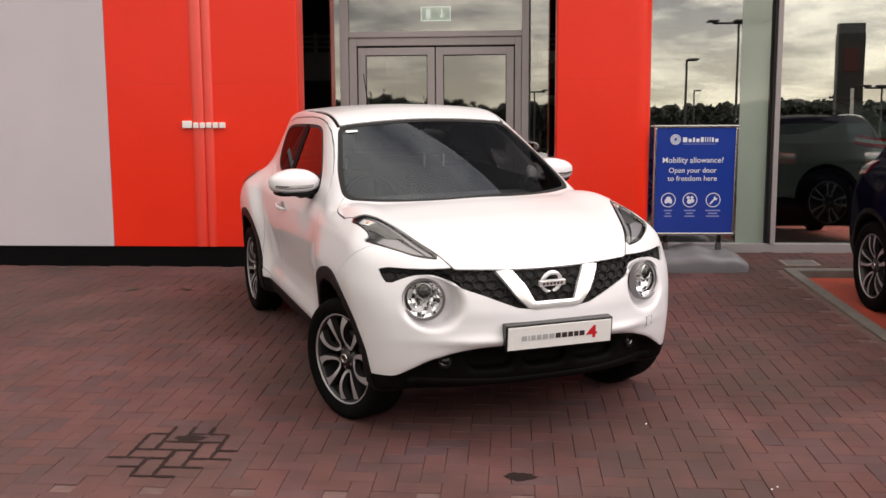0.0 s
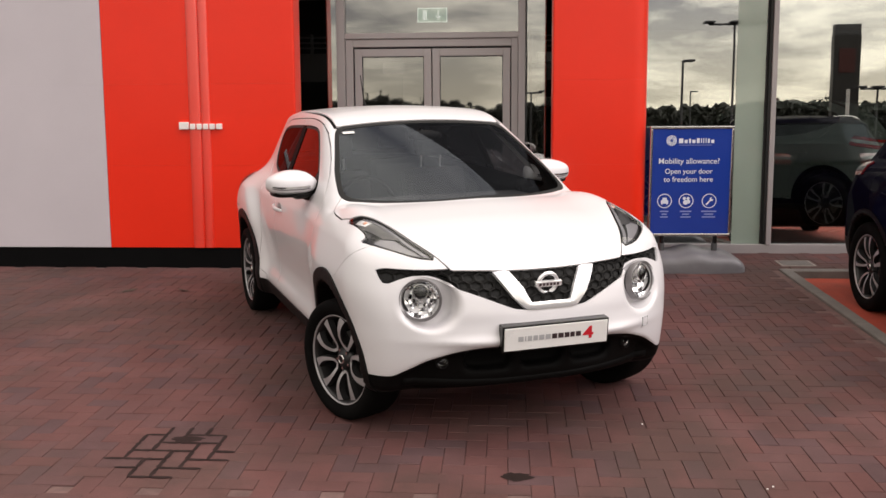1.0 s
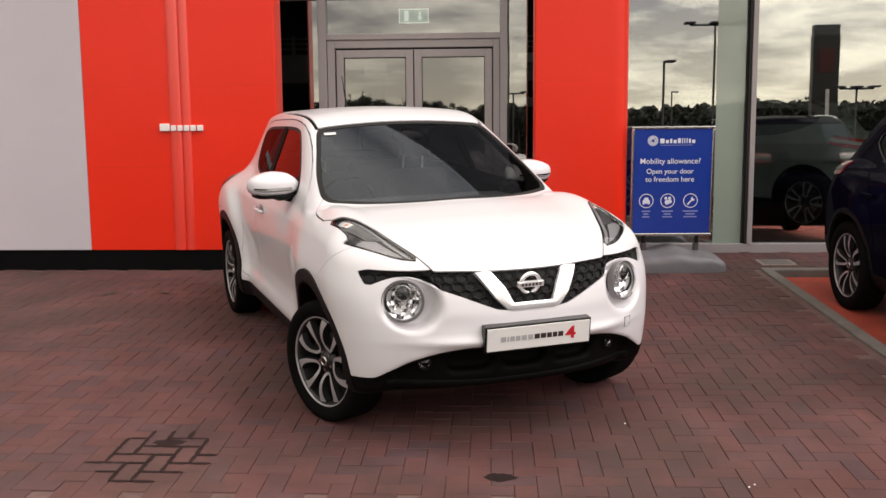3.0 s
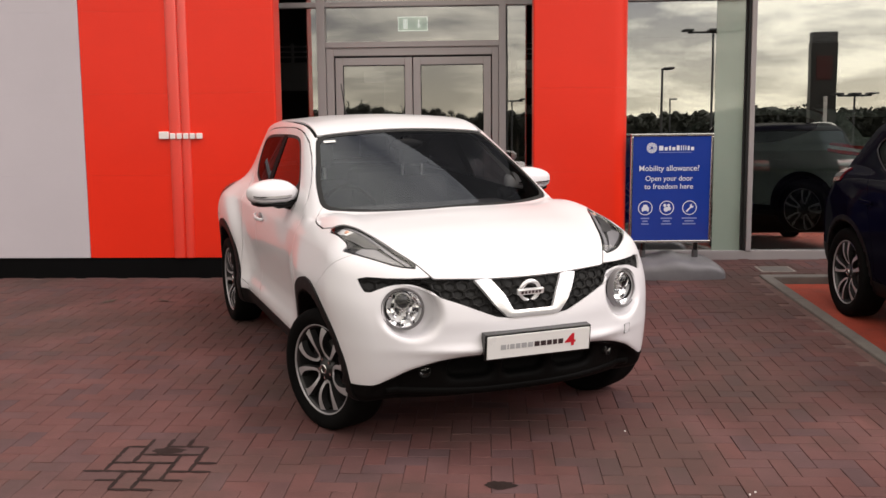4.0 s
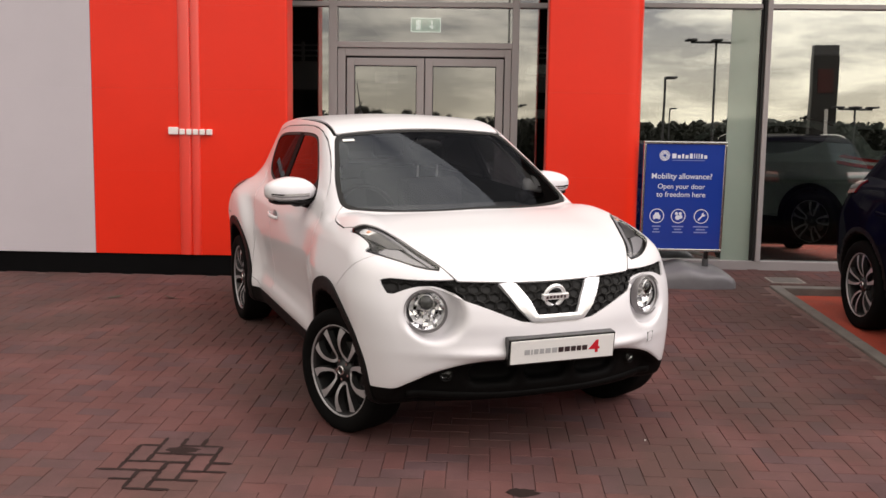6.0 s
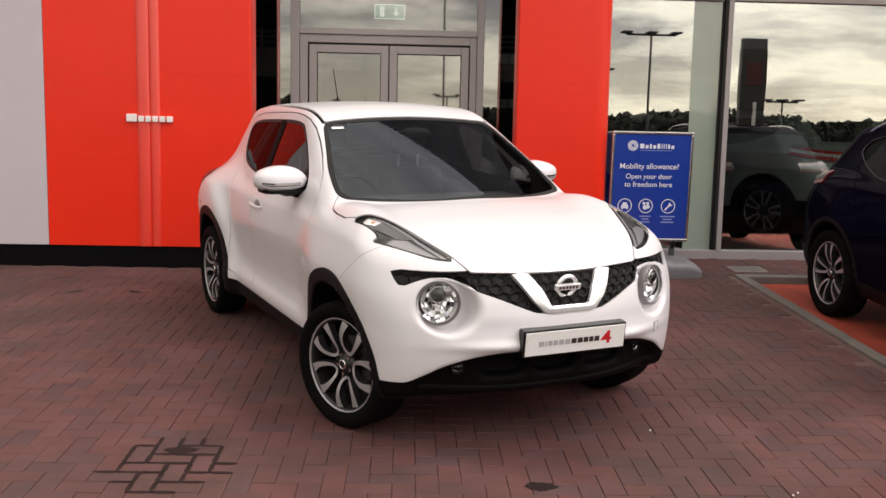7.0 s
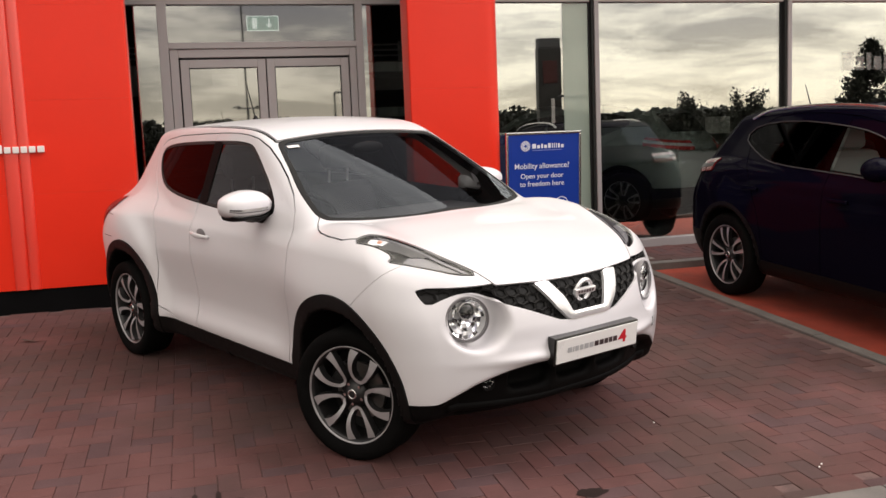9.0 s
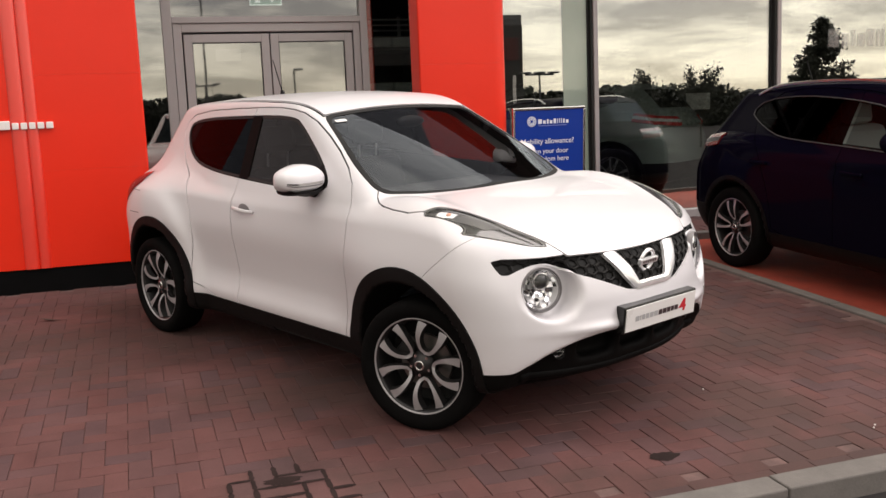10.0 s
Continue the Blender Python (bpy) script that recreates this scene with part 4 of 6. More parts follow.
def ribbon(path, w0, w1, lift, thick, seg=10, arms=False):
    """A moulded bar that lies on the nose along a line of (v, z) points."""
    bm = bmesh.new()
    pts = []
    for (v0, z0), (v1, z1) in zip(path, path[1:]):
        for k in range(seg):
            pts.append((v0 + (v1 - v0) * k / seg, z0 + (z1 - z0) * k / seg))
    pts.append(path[-1])
    rows = []
    for i, (v_, z_) in enumerate(pts):
        a, b = pts[max(i - 1, 0)], pts[min(i + 1, len(pts) - 1)]
        d = Vector((b[0] - a[0], b[1] - a[1])).normalized()
        wd = w0 + (w1 - w0) * (min(max((abs(v_) - 0.10) / 0.06, 0), 1) if arms else i / (len(pts) - 1))
        row = []
        for s, h in ((-1, -0.01), (-0.92, lift * 0.55), (-0.3, lift), (0.4, lift), (0.92, lift * 0.4), (1, -0.01)):
            ov, oz = -d.y, d.x
            if arms:
                level = min(max(1 - min(i, len(pts) - 1 - i) / 7, 0), 1)
                ov, oz = ov + (math.copysign(1.18, ov) - ov) * level, oz * (1 - level)
            p, n = on_skin(crossover, 0.95, v_ + ov * s * wd / 2, z_ + oz * s * wd / 2, (-1, 0, 0))
            row.append(bm.verts.new(p + n * h))
        rows.append(row)
    for a, b in zip(rows, rows[1:]):
        for k in range(5):
            bm.faces.new((a[k], a[k + 1], b[k + 1], b[k]))
    for r in (rows[0], rows[-1]):
        bm.faces.new(r)
    return bm


vee = ribbon([(-0.222, 0.850), (-0.138, 0.727), (-0.122, 0.704), (-0.100, 0.694), (0.100, 0.694), (0.122, 0.704), (0.138, 0.727), (0.222, 0.850)], 0.036, 0.074, 0.011, 0.02, arms=True)
vb = part("grille_vee", vee, BRIGHT, car, "polished chrome V bar", smooth=True)
vb.data.set_sharp_from_angle(angle=radians(30))
bp, bn = on_skin(crossover, 0.95, -0.004, 0.794, (-1, 0, 0))
badge = part("badge", lathe([(0.040, 0.004), (0.042, 0.015), (0.049, 0.018), (0.056, 0.015), (0.058, 0.004)], 40), BRIGHT, car, "round chrome badge", smooth=True)
badge.matrix_basis = Matrix.Translation(bp) @ pose(0, 0, 0, 0, 0, -90) @ pose(0, 0, 0, -12)
box("badge_bar", BRIGHT, -0.068, 0.068, 0.004, 0.024, -0.0135, 0.0135, badge, 0.003)
for k in range(6):
    box("badge_mark", DARKINK, -0.052 + 0.0185 * k, -0.041 + 0.0185 * k, 0.0235, 0.0255, -0.0065, 0.0065, badge)

# show plate on the bumper, its lettering drawn as bars
plate = new("number_plate")
plate.parent = car
plate.matrix_basis = pose(0.798, 0.004, 0.556, 0, 0, 87) @ pose(0, 0, 0, 5)
box("plate_holder", GLOSSBLACK, -0.273, 0.273, -0.004, 0.045, -0.064, 0.064, plate, 0.004, "black plate holder")
box("plate_face", PLATEWHITE, -0.264, 0.264, -0.010, -0.0045, -0.055, 0.055, plate, 0.002, "white dealer show plate")
x = -0.196
for w in (0.026, 0.007, 0.022, 0.022, 0.026, 0.026):
    box("plate_bar", GREYINK, x, x + w, -0.0115, -0.0102, -0.012, 0.012, plate)
    x += w + 0.007
for w in (0.026, 0.027, 0.024, 0.022, 0.026):
    box("plate_bar", DARKINK, x, x + w, -0.0115, -0.0102, -0.012, 0.012, plate)
    x += w + 0.006
bm = bmesh.new()
prism(bm, [(x * 0.82, y * 0.82) for x, y in ((0.0, -0.012), (0.046, 0.040), (0.060, 0.040), (0.060, 0.0), (0.070, 0.0), (0.070, -0.014), (0.060, -0.014), (0.060, -0.034), (0.042, -0.034), (0.042, -0.014), (0.0, -0.014))], 0.0102, 0.0118, pose(x + 0.002, 0, 0, 90))
part("plate_mark", bm, REDINK, plate)


def mirrored(fun):
    fun(-1)
    fun(1)


def bumper_lamp(s):
    lamp = new("round_headlamp")
    lamp.parent = car
    lamp.matrix_basis = pose(0.575 + (0.042 if s > 0 else 0.0), s * 0.590, 0.730) @ pose(0, 0, 0, 0, 0, -90 + s * 22) @ pose(0, 0, 0, 4) @ Matrix.Diagonal((1.09, 1, 1.09, 1))
    part("bezel", lathe([(0.093, -0.03), (0.093, 0.002), (0.091, 0.006), (0.0885, 0.004), (0.087, -0.03)], 44), LAMPGREY, lamp, smooth=True)
    part("reflector", lathe([(0.086, 0.000), (0.080, -0.034), (0.052, -0.056), (0.004, -0.064)], 44), SILVER, lamp, smooth=True)
    bm = lathe([(0.034, -0.03), (0.036, 0.0), (0.032, 0.006), (0.031, 0.0)], 28)
    bmesh.ops.translate(bm, verts=bm.verts, vec=(0, 0, 0.036))
    part("projector", bm, SATIN, lamp, smooth=True)
    bm = bmesh.new()
    bmesh.ops.create_uvsphere(bm, u_segments=20, v_segments=12, radius=0.031, matrix=Matrix.Translation((0, -0.014, 0.036)))
    part("projector_lens", bm, GLOSSBLACK, lamp, smooth=True)
    part("lamp_ring", lathe([(0.0875, -0.004), (0.0860, 0.002), (0.0815, 0.000), (0.0800, -0.006)], 44), LAMPGREY, lamp, smooth=True)
    bm = bmesh.new()
    rr = random.Random(3)
    for ring in range(5):
        r0, r1 = 0.012 + 0.0145 * ring, 0.026 + 0.0145 * ring
        cells = 6 + 4 * ring
        for k in range(cells):
            if rr.random() < 0.35:
                continue
            q0, q1 = 2 * math.pi * k / cells, 2 * math.pi * (k + 0.92) / cells
            qm, rm, up, lean = (q0 + q1) / 2, (r0 + r1) / 2, rr.uniform(-0.60, 0.20), rr.uniform(-0.4, 0.4)
            dy = [up * (r_ * math.sin(q_) - rm * math.sin(qm)) + lean * (r_ * math.cos(q_) - rm * math.cos(qm)) + rr.uniform(-0.002, 0.002) for r_, q_ in ((r0, q0), (r1, q0), (r1, q1), (r0, q1))]
            bm.faces.new([bm.verts.new((r_ * math.cos(q_), -0.058 + 4.6 * r_ * r_ + e_, r_ * math.sin(q_))) for (r_, q_), e_ in zip(((r0, q0), (r1, q0), (r1, q1), (r0, q1)), dy)])
    part("reflector_facets", bm, CHROME, lamp)
    part("bulb", lathe([(0.012, -0.05), (0.012, -0.012), (0.001, -0.008)], 16), SATIN, lamp, smooth=True)
    part("lens", lathe([(0.089, -0.002), (0.080, 0.010), (0.055, 0.020), (0.025, 0.0245), (0.001, 0.0255)], 44), LENS, lamp, smooth=True)
    fog = new("fog_lamp")
    fog.parent = car
    p, n = on_skin(crossover, 0.95, s * 0.490, 0.424, (-1, 0, 0))
    fog.matrix_basis = Matrix.Translation(p + n * 0.004) @ pose(0, 0, 0, 0, 0, -90 + s * 22) @ pose(0, 0, 0, 8) @ Matrix.Diagonal((0.85, 1, 0.85, 1))
    part("bezel", lathe([(0.038, -0.03), (0.038, 0.005), (0.033, 0.008), (0.031, 0.0)], 28), PLASTIC, fog, smooth=True)
    part("reflector", lathe([(0.031, 0.002), (0.026, -0.006), (0.002, -0.010)], 28), SATIN, fog, smooth=True)
    part("lens", lathe([(0.032, 0.002), (0.018, 0.008), (0.001, 0.009)], 28), LENS, fog, smooth=True)


mirrored(bumper_lamp)
# small square cover over the towing eye
p, n = on_skin(crossover, 0.9, 0.565, 0.540, (-1, 0, 0))
across = Vector((0, 0, 1)).cross(n).normalized()
q = Matrix((across, n.cross(across), n)).transposed().to_4x4()
bm = bmesh.new()
for x0, x1, y0, y1 in ((-0.026, 0.026, 0.022, 0.0235), (-0.026, 0.026, -0.0235, -0.022), (-0.026, -0.0245, -0.022, 0.022), (0.0245, 0.026, -0.022, 0.022)):
    add_box(bm, x0, x1, y0, y1, -0.004, 0.0012, 0, Matrix.Translation(p) @ q)
part("tow_cover_seam", bm, GREYINK, car)

# slim lamps on the wings: lens, dark pocket, grey light guide, amber bulb
for h in halves(slim):
    s = 1 if h[0][:, 1].mean() > 0 else -1
    lamp = skin("wing_lamp", h, LENS, car, 0.0, 0.0, "slim clear wing lamp with dark pocket")
    skin("lamp_pocket", h, LAMPBED, lamp, -0.022, 0.0)
    skin("lamp_rim", clip(h, -(s_slim(*h[0].T) + 0.009)), GLOSSBLACK, lamp, -0.003, 0.015)
    hu, hw = h[0][:, 0], np.abs(h[0][:, 1]) - curve(h[0][:, 0], -0.02, 0.780, 0.075, 0.690, 0.28, 0.607, 0.42, 0.555, 0.552, 0.485)
    edge = s_slim(*h[0].T)
    skin("dark_well", clip(h, np.maximum(hu - 0.20 - 0.5 * hw, edge + 0.006)), LAMPDARK, lamp, -0.018, 0.004)
    skin("light_strip", clip(h, np.maximum(np.maximum(np.abs(hw - 0.024) - 0.009, edge + 0.010), 0.08 - hu)), LAMPLIGHT, lamp, -0.010, 0.010)
    skin("dark_insert", clip(h, np.maximum(np.maximum(np.abs(hw - 0.075 + 0.10 * (hu - 0.2)) - 0.032, edge + 0.012), np.maximum(0.17 - hu, hu - 0.335 - 0.6 * (0.075 - hw)))), LAMPDARK, lamp, -0.008, 0.010)
    skin("light_guide", clip(h, np.maximum(np.maximum(0.062 - hw - 0.12 * (hu - 0.3), edge + 0.016), np.maximum(0.315 - hu, hu - 0.53))), LAMPLIGHT, lamp, -0.012, 0.006)
    skin("reflector", clip(h, np.maximum(np.maximum(np.abs(hw - 0.058) - 0.022, edge + 0.014), np.maximum(0.075 - hu, hu - 0.165))), BRIGHT, lamp, -0.013, 0.004)
    bm = bmesh.new()
    bmesh.ops.create_uvsphere(bm, u_segments=16, v_segments=10, radius=0.015, matrix=pose(0.125, s * 0.712, 1.030))
    part("amber_bulb", bm, AMBER, lamp, smooth=True)
# lower intake blades
part("skid_lip", ribbon([(-0.66, 0.322), (-0.45, 0.315), (-0.22, 0.306), (0.0, 0.303), (0.22, 0.306), (0.45, 0.315), (0.66, 0.322)], 0.04, 0.04, 0.012, 0.01), MATTBLACK, car, smooth=True)

for c in HUBS:
    for s in (-1, 1):
        wheel(car, c - 0.004, s * 0.760, 0.317, 0.319, 0.235, s, "petal", 20.0 if c == 0 else 0.0)


def cap_ring(y, dz0=0.0, dz1=0.0, count=28):
    """One upright section through the mirror shell, from its inner end (y = -1) to its tip (y = 1)."""
    q1 = np.array([y])
    top = float(curve(q1, -1, 0.022, -0.92, 0.036, -0.45, 0.072, 0.0, 0.078, 0.5, 0.066, 0.85, 0.044, 0.96, 0.028, 1, 0.010)[0]) + dz1
    low = float(curve(q1, -1, -0.044, -0.85, -0.050, -0.3, -0.064, 0.5, -0.062, 0.85, -0.044, 0.96, -0.026, 1, -0.008)[0]) + dz0
    deep = float(curve(q1, -1, 0.055, -0.7, 0.088, -0.2, 0.104, 0.4, 0.098, 0.8, 0.072, 0.96, 0.040, 1, 0.012)[0])
    ring = []
    for k in range(count):
        q = 2 * math.pi * k / count
        c, s_ = math.cos(q), math.sin(q)
        x = deep * c ** 0.72 if c > 1e-9 else -0.045 * abs(c) ** 0.4 * min(1, deep / 0.07)
        ring.append((x, 0.146 * y, top * s_ ** 0.85 if s_ > 1e-9 else low * abs(s_) ** 0.62))
    return ring


def loft(rings, s, shut=True):
    bm = bmesh.new()
    rows = [[bm.verts.new((p[0], s * p[1], p[2])) for p in ring] for ring in rings]
    n = len(rows[0])
    for a, b in zip(rows, rows[1:]):
        for k in range(n if shut else n - 1):
            bm.faces.new((a[k], a[(k + 1) % n], b[(k + 1) % n], b[k]))
    if shut:
        bm.faces.new(rows[0])
        bm.faces.new(rows[-1])
    return bm


def wing_mirror(s):
    mr = new("door_mirror")
    mr.parent = car
    mr.matrix_basis = pose(-0.825, s * 0.880 if s < 0 else 0.796, 1.150) @ pose(0, 0, 0, 0, 0, -s * 8)
    stations = [-1, -0.97, -0.92, -0.8, -0.6, -0.4, -0.2, 0, 0.2, 0.4, 0.6, 0.75, 0.87, 0.94, 0.98, 1]
    cap = part("mirror_cap", loft([cap_ring(y) for y in stations], s), WHITE, mr, smooth=True)
    # black lower shell with a step towards the door
    rings = []
    for y in stations[1:-4]:
        ring = cap_ring(y)
        floor_z = min(p[2] for p in ring)
        drop = 0.030 if y < 0.0 else 0.016
        rings.append([(p[0] * 0.93, p[1], floor_z + 0.006 if p[2] > 0 else floor_z + 0.006 - (0.006 + drop) * min(1, abs(p[2] / floor_z)) ** 2) for p in ring])
    part("mirror_base", loft(rings, s), PLASTIC, mr, smooth=True)
    bm = bmesh.new()
    add_rod(bm, (0.0, -s * 0.08, -0.072), (0.03, -s * 0.19, -0.088), 0.026, 0.045, 14)
    part("mirror_arm", bm, PLASTIC, mr, smooth=True)
    # slim indicator across the front of the cap, dark below
    def band(k0, k1, lift):
        rows = []
        for y in [-0.62 + 1.5 * k / 24 for k in range(25)]:
            ring = cap_ring(y, count=120)
            rows.append([(ring[k][0] * lift, ring[k][1], ring[k][2]) for k in range(k0, k1 + 1)])
        return loft(rows, s, False)
    part("indicator", band(117, 119, 1.025), SATIN, mr, smooth=True)
    part("indicator_shade", band(114, 116, 1.012), LAMPGREY, mr, smooth=True)
    box("mirror_glass", CHROME, -0.050, -0.046, -0.085, 0.085, -0.03, 0.045, mr, 0.002)
    # triangular sail at the foot of the pillar
    sail = clip(glass_side, np.maximum(inside(glass_side[0][:, 0], glass_side[0][:, 2], rounded([(-0.70, 1.03), (-0.95, 1.03), (-0.93, 1.10), (-0.80, 1.26), (-0.70, 1.20)], 1)), -s * glass_side[0][:, 1]))
    skin("mirror_sail", sail, PLASTIC, mr, 0.002, 0.01).matrix_parent_inverse = (car.matrix_world @ mr.matrix_basis).inverted() @ car.matrix_world


mirrored(wing_mirror)


def handle(s):
    p, n = on_skin(crossover, -1.46, s * 1.2, 0.925, (0, -s, 0))
    hd = new("door_handle")
    hd.parent = car
    hd.matrix_basis = Matrix.Translation(p) @ pose(0, 0, 0, 0, 3, 0)
    bm = bmesh.new()
    rows = []
    for k in range(13):
        t = k / 12
        out = 0.010 + 0.026 * math.sin(math.pi * t) ** 0.5
        r = 0.0135 * (0.7 + 0.3 * math.sin(math.pi * t))
        rows.append([bm.verts.new((-0.105 + 0.21 * t, s * (out + r * 0.6 * math.cos(q)), r * math.sin(q))) for q in [2 * math.pi * j / 10 for j in range(10)]])
    for a, b in zip(rows, rows[1:]):
        for j in range(10):
            bm.faces.new((a[j], a[(j + 1) % 10], b[(j + 1) % 10], b[j]))
    bm.faces.new(rows[0])
    bm.faces.new(rows[-1])
    part("grip", bm, WHITE, hd, smooth=True)
    # shade of the finger hollow, put on as a flat grey disc
    bm = bmesh.new()
    bmesh.ops.create_uvsphere(bm, u_segments=20, v_segments=10, radius=1, matrix=Matrix.Diagonal((0.058, 0.004, 0.034, 1)))
    part("finger_recess", bm, LAMPGREY, hd, smooth=True)


mirrored(handle)


def tail_lamp(s):
    bm = bmesh.new()
    rows = []
    for k in range(15):
        t = k / 14
        u0 = -2.72 - 0.36 * t
        zc = 1.165 - 0.155 * t ** 0.8
        row = []
        for j in range(7):
            w = (j / 6 - 0.5) * (0.10 + 0.10 * math.sin(math.pi * min(t * 1.1, 1)))
            p, n = on_skin(crossover, u0, s * 1.15, zc + w, (0, -s * 0.94, -0.342))
            row.append(bm.verts.new(p + n * (0.022 * math.sin(math.pi * (j + 0.3) / 6.6) * math.sin(math.pi * (0.08 + 0.9 * t)) + 0.002)))
        rows.append(row)
    for a, b in zip(rows, rows[1:]):
        for j in range(6):
            bm.faces.new((a[j], a[j + 1], b[j + 1], b[j]))
    part("tail_lamp", bm, TAIL, car, "dark red boomerang tail lamp", smooth=True)


mirrored(tail_lamp)

# seams that show as thin dark lines: fuel flap
bm = bmesh.new()
for z in (0.945, 0.800):
    for k in range(6):
        p, n = on_skin(crossover, -2.66 - 0.022 * k, -1.2, z, (0, 1, 0))
        p2, n2 = on_skin(crossover, -2.66 - 0.022 * (k + 1), -1.2, z, (0, 1, 0))
        add_rod(bm, p, p2, 0.0022, seg=6)
part("fuel_flap_seam", bm, GASKET, car)

# aerial on the rear of the roof
p, n = on_skin(crossover, -2.20, 0.0, 2.0, (0, 0, -1))
bm = bmesh.new()
add_rod(bm, p - n * 0.004, p + Vector((-0.012, 0, 0.03)), 0.020, 0.010)
add_rod(bm, p + Vector((-0.010, 0, 0.025)), p + Vector((-0.10, 0, 0.235)), 0.0042, 0.003, 8)
part("roof_aerial", bm, PLASTIC, car)

# sticker at the top of the windscreen
bm = bmesh.new()
q = [on_skin(crossover, a, b, 2.0, (0, 0, -1)) for a, b in ((-0.962, -0.520), (-0.955, -0.450), (-0.932, -0.450), (-0.939, -0.520))]
bm.faces.new([bm.verts.new(p + n * 0.001) for p, n in q])
part("windscreen_sticker", bm, PLATEWHITE, car)

# cabin: dashboard, wheel, seats
bm = bmesh.new()
add_box(bm, -0.95, -0.42, -0.66, 0.66, 0.70, 1.03, 0.06)
part("dashboard", bm, TRIMIN, car, smooth=False)
bm = lathe([(0.175 + 0.016 * math.cos(2 * math.pi * k / 10), 0.016 * math.sin(2 * math.pi * k / 10)) for k in range(11)], 32)
for a in (0.3, 2.84, 4.71):
    add_rod(bm, (0, 0, 0), (0.17 * math.cos(a), 0, 0.17 * math.sin(a)), 0.014)
part("steering_wheel", bm, PLASTIC, car, smooth=True).matrix_basis = pose(-0.98, -0.36, 0.98, 0, 0, 90) @ pose(0, 0, 0, -25)
for s in (-0.36, 0.36):
    for u in (-1.35, -2.2):
        bm = bmesh.new()
        add_box(bm, u - 0.25, u + 0.27, s - 0.25, s + 0.25, 0.42, 0.62, 0.06)
        add_box(bm, -0.07, 0.07, s - 0.24, s + 0.24, 0.0, 0.60, 0.06, pose(u - 0.24, 0, 0.54, 0, -16))
        add_box(bm, -0.05, 0.05, s - 0.13, s + 0.13, 0.0, 0.17, 0.045, pose(u - 0.41, 0, 1.195, 0, -10))
        seat = part("seat", bm, TRIMIN, car)
        if u > -2:
            for w in (-0.0735, 0.0735):
                rod("headrest_post", POSTSTEEL, (-1.752, s + w - 0.014, 1.110), (-1.744, s + w - 0.014, 1.200), 0.0075, seat, label="polished steel headrest post")
bm = bmesh.new()
bmesh.ops.create_uvsphere(bm, u_segments=16, v_segments=10, radius=1, matrix=pose(-0.92, 0.0, 1.395) @ Matrix.Diagonal((0.025, 0.11, 0.035, 1)))
part("rear_view_mirror", bm, PLASTIC, car, smooth=True)


# ---- second car: dark blue family SUV ----
def suv(u, v, z):
    a = np.abs(v)
    wide = curve(z, 0.2, 0.80, 0.38, 0.86, 0.60, 0.875, 0.85, 0.885, 1.0, 0.86, 1.10, 0.82)
    haunch = 0.030 * bell(z, 0.65, 0.28) * (bell(u, 0, 0.45) + bell(u, -2.646, 0.50))
    side = a - wide - haunch + 0.05 * np.clip(-u - 2.5, 0, 2) ** 2
    front = (u - curve(z, 0.2, 0.80, 0.5, 0.90, 0.75, 0.86, 1.0, 0.62) + 0.5 * a ** 2.4) * 0.88
    rear = (curve(z, 0.2, -3.30, 0.5, -3.47, 0.75, -3.46, 0.98, -3.36, 1.2, -3.25) + 0.30 * a ** 3 - u) * 0.9
    top = z - curve(u, -3.5, 1.10, -2.6, 1.16, -1.5, 1.10, -0.5, 1.08, -0.2, 1.06, 0.4, 0.98, 0.7, 0.88) + 0.05 * a ** 2
    low = smax(smax(smax(side, front, 0.14), rear, 0.16), top, 0.08)
    low = smax(low, 0.235 - z, 0.07)
    screen = (u + 0.12 + 1.95 * (z - 1.07) + 0.30 * a ** 2) * 0.45
    flank = (a - 0.835 + 0.46 * (z - 1.07) + 0.04 * np.clip(-u - 1.5, 0, 3) ** 2) * 0.91
    roof = z - 1.585 + 0.09 * a ** 2 + np.where(u > -1.6, 0.08 * ((u + 1.6) / 0.8) ** 2, 0.12 * ((u + 1.6) / 1.6) ** 2)
    hatch = (-3.17 + 0.85 * (z - 1.30) + 0.28 * a ** 2 - u) * 0.76
    cab = smax(smax(screen, flank, 0.07), smax(hatch, 0.95 - z, 0.05), 0.08)
    f = smin(low, smax(cab, roof, 0.06), 0.03)
    for c in (0.0, -2.646):
        f = np.maximum(f, -smax(np.hypot(u - c, z - 0.345) - 0.40, 0.52 - a, 0.02))
    return f


SUVGLASS = rounded([(-2.70, 1.305), (-2.55, 1.230), (-2.30, 1.150), (-2.10, 1.125), (-1.40, 1.110), (-0.66, 1.085), (-0.58, 1.10), (-0.95, 1.30), (-1.20, 1.40), (-1.6, 1.445), (-2.1, 1.460), (-2.56, 1.415)], 1)


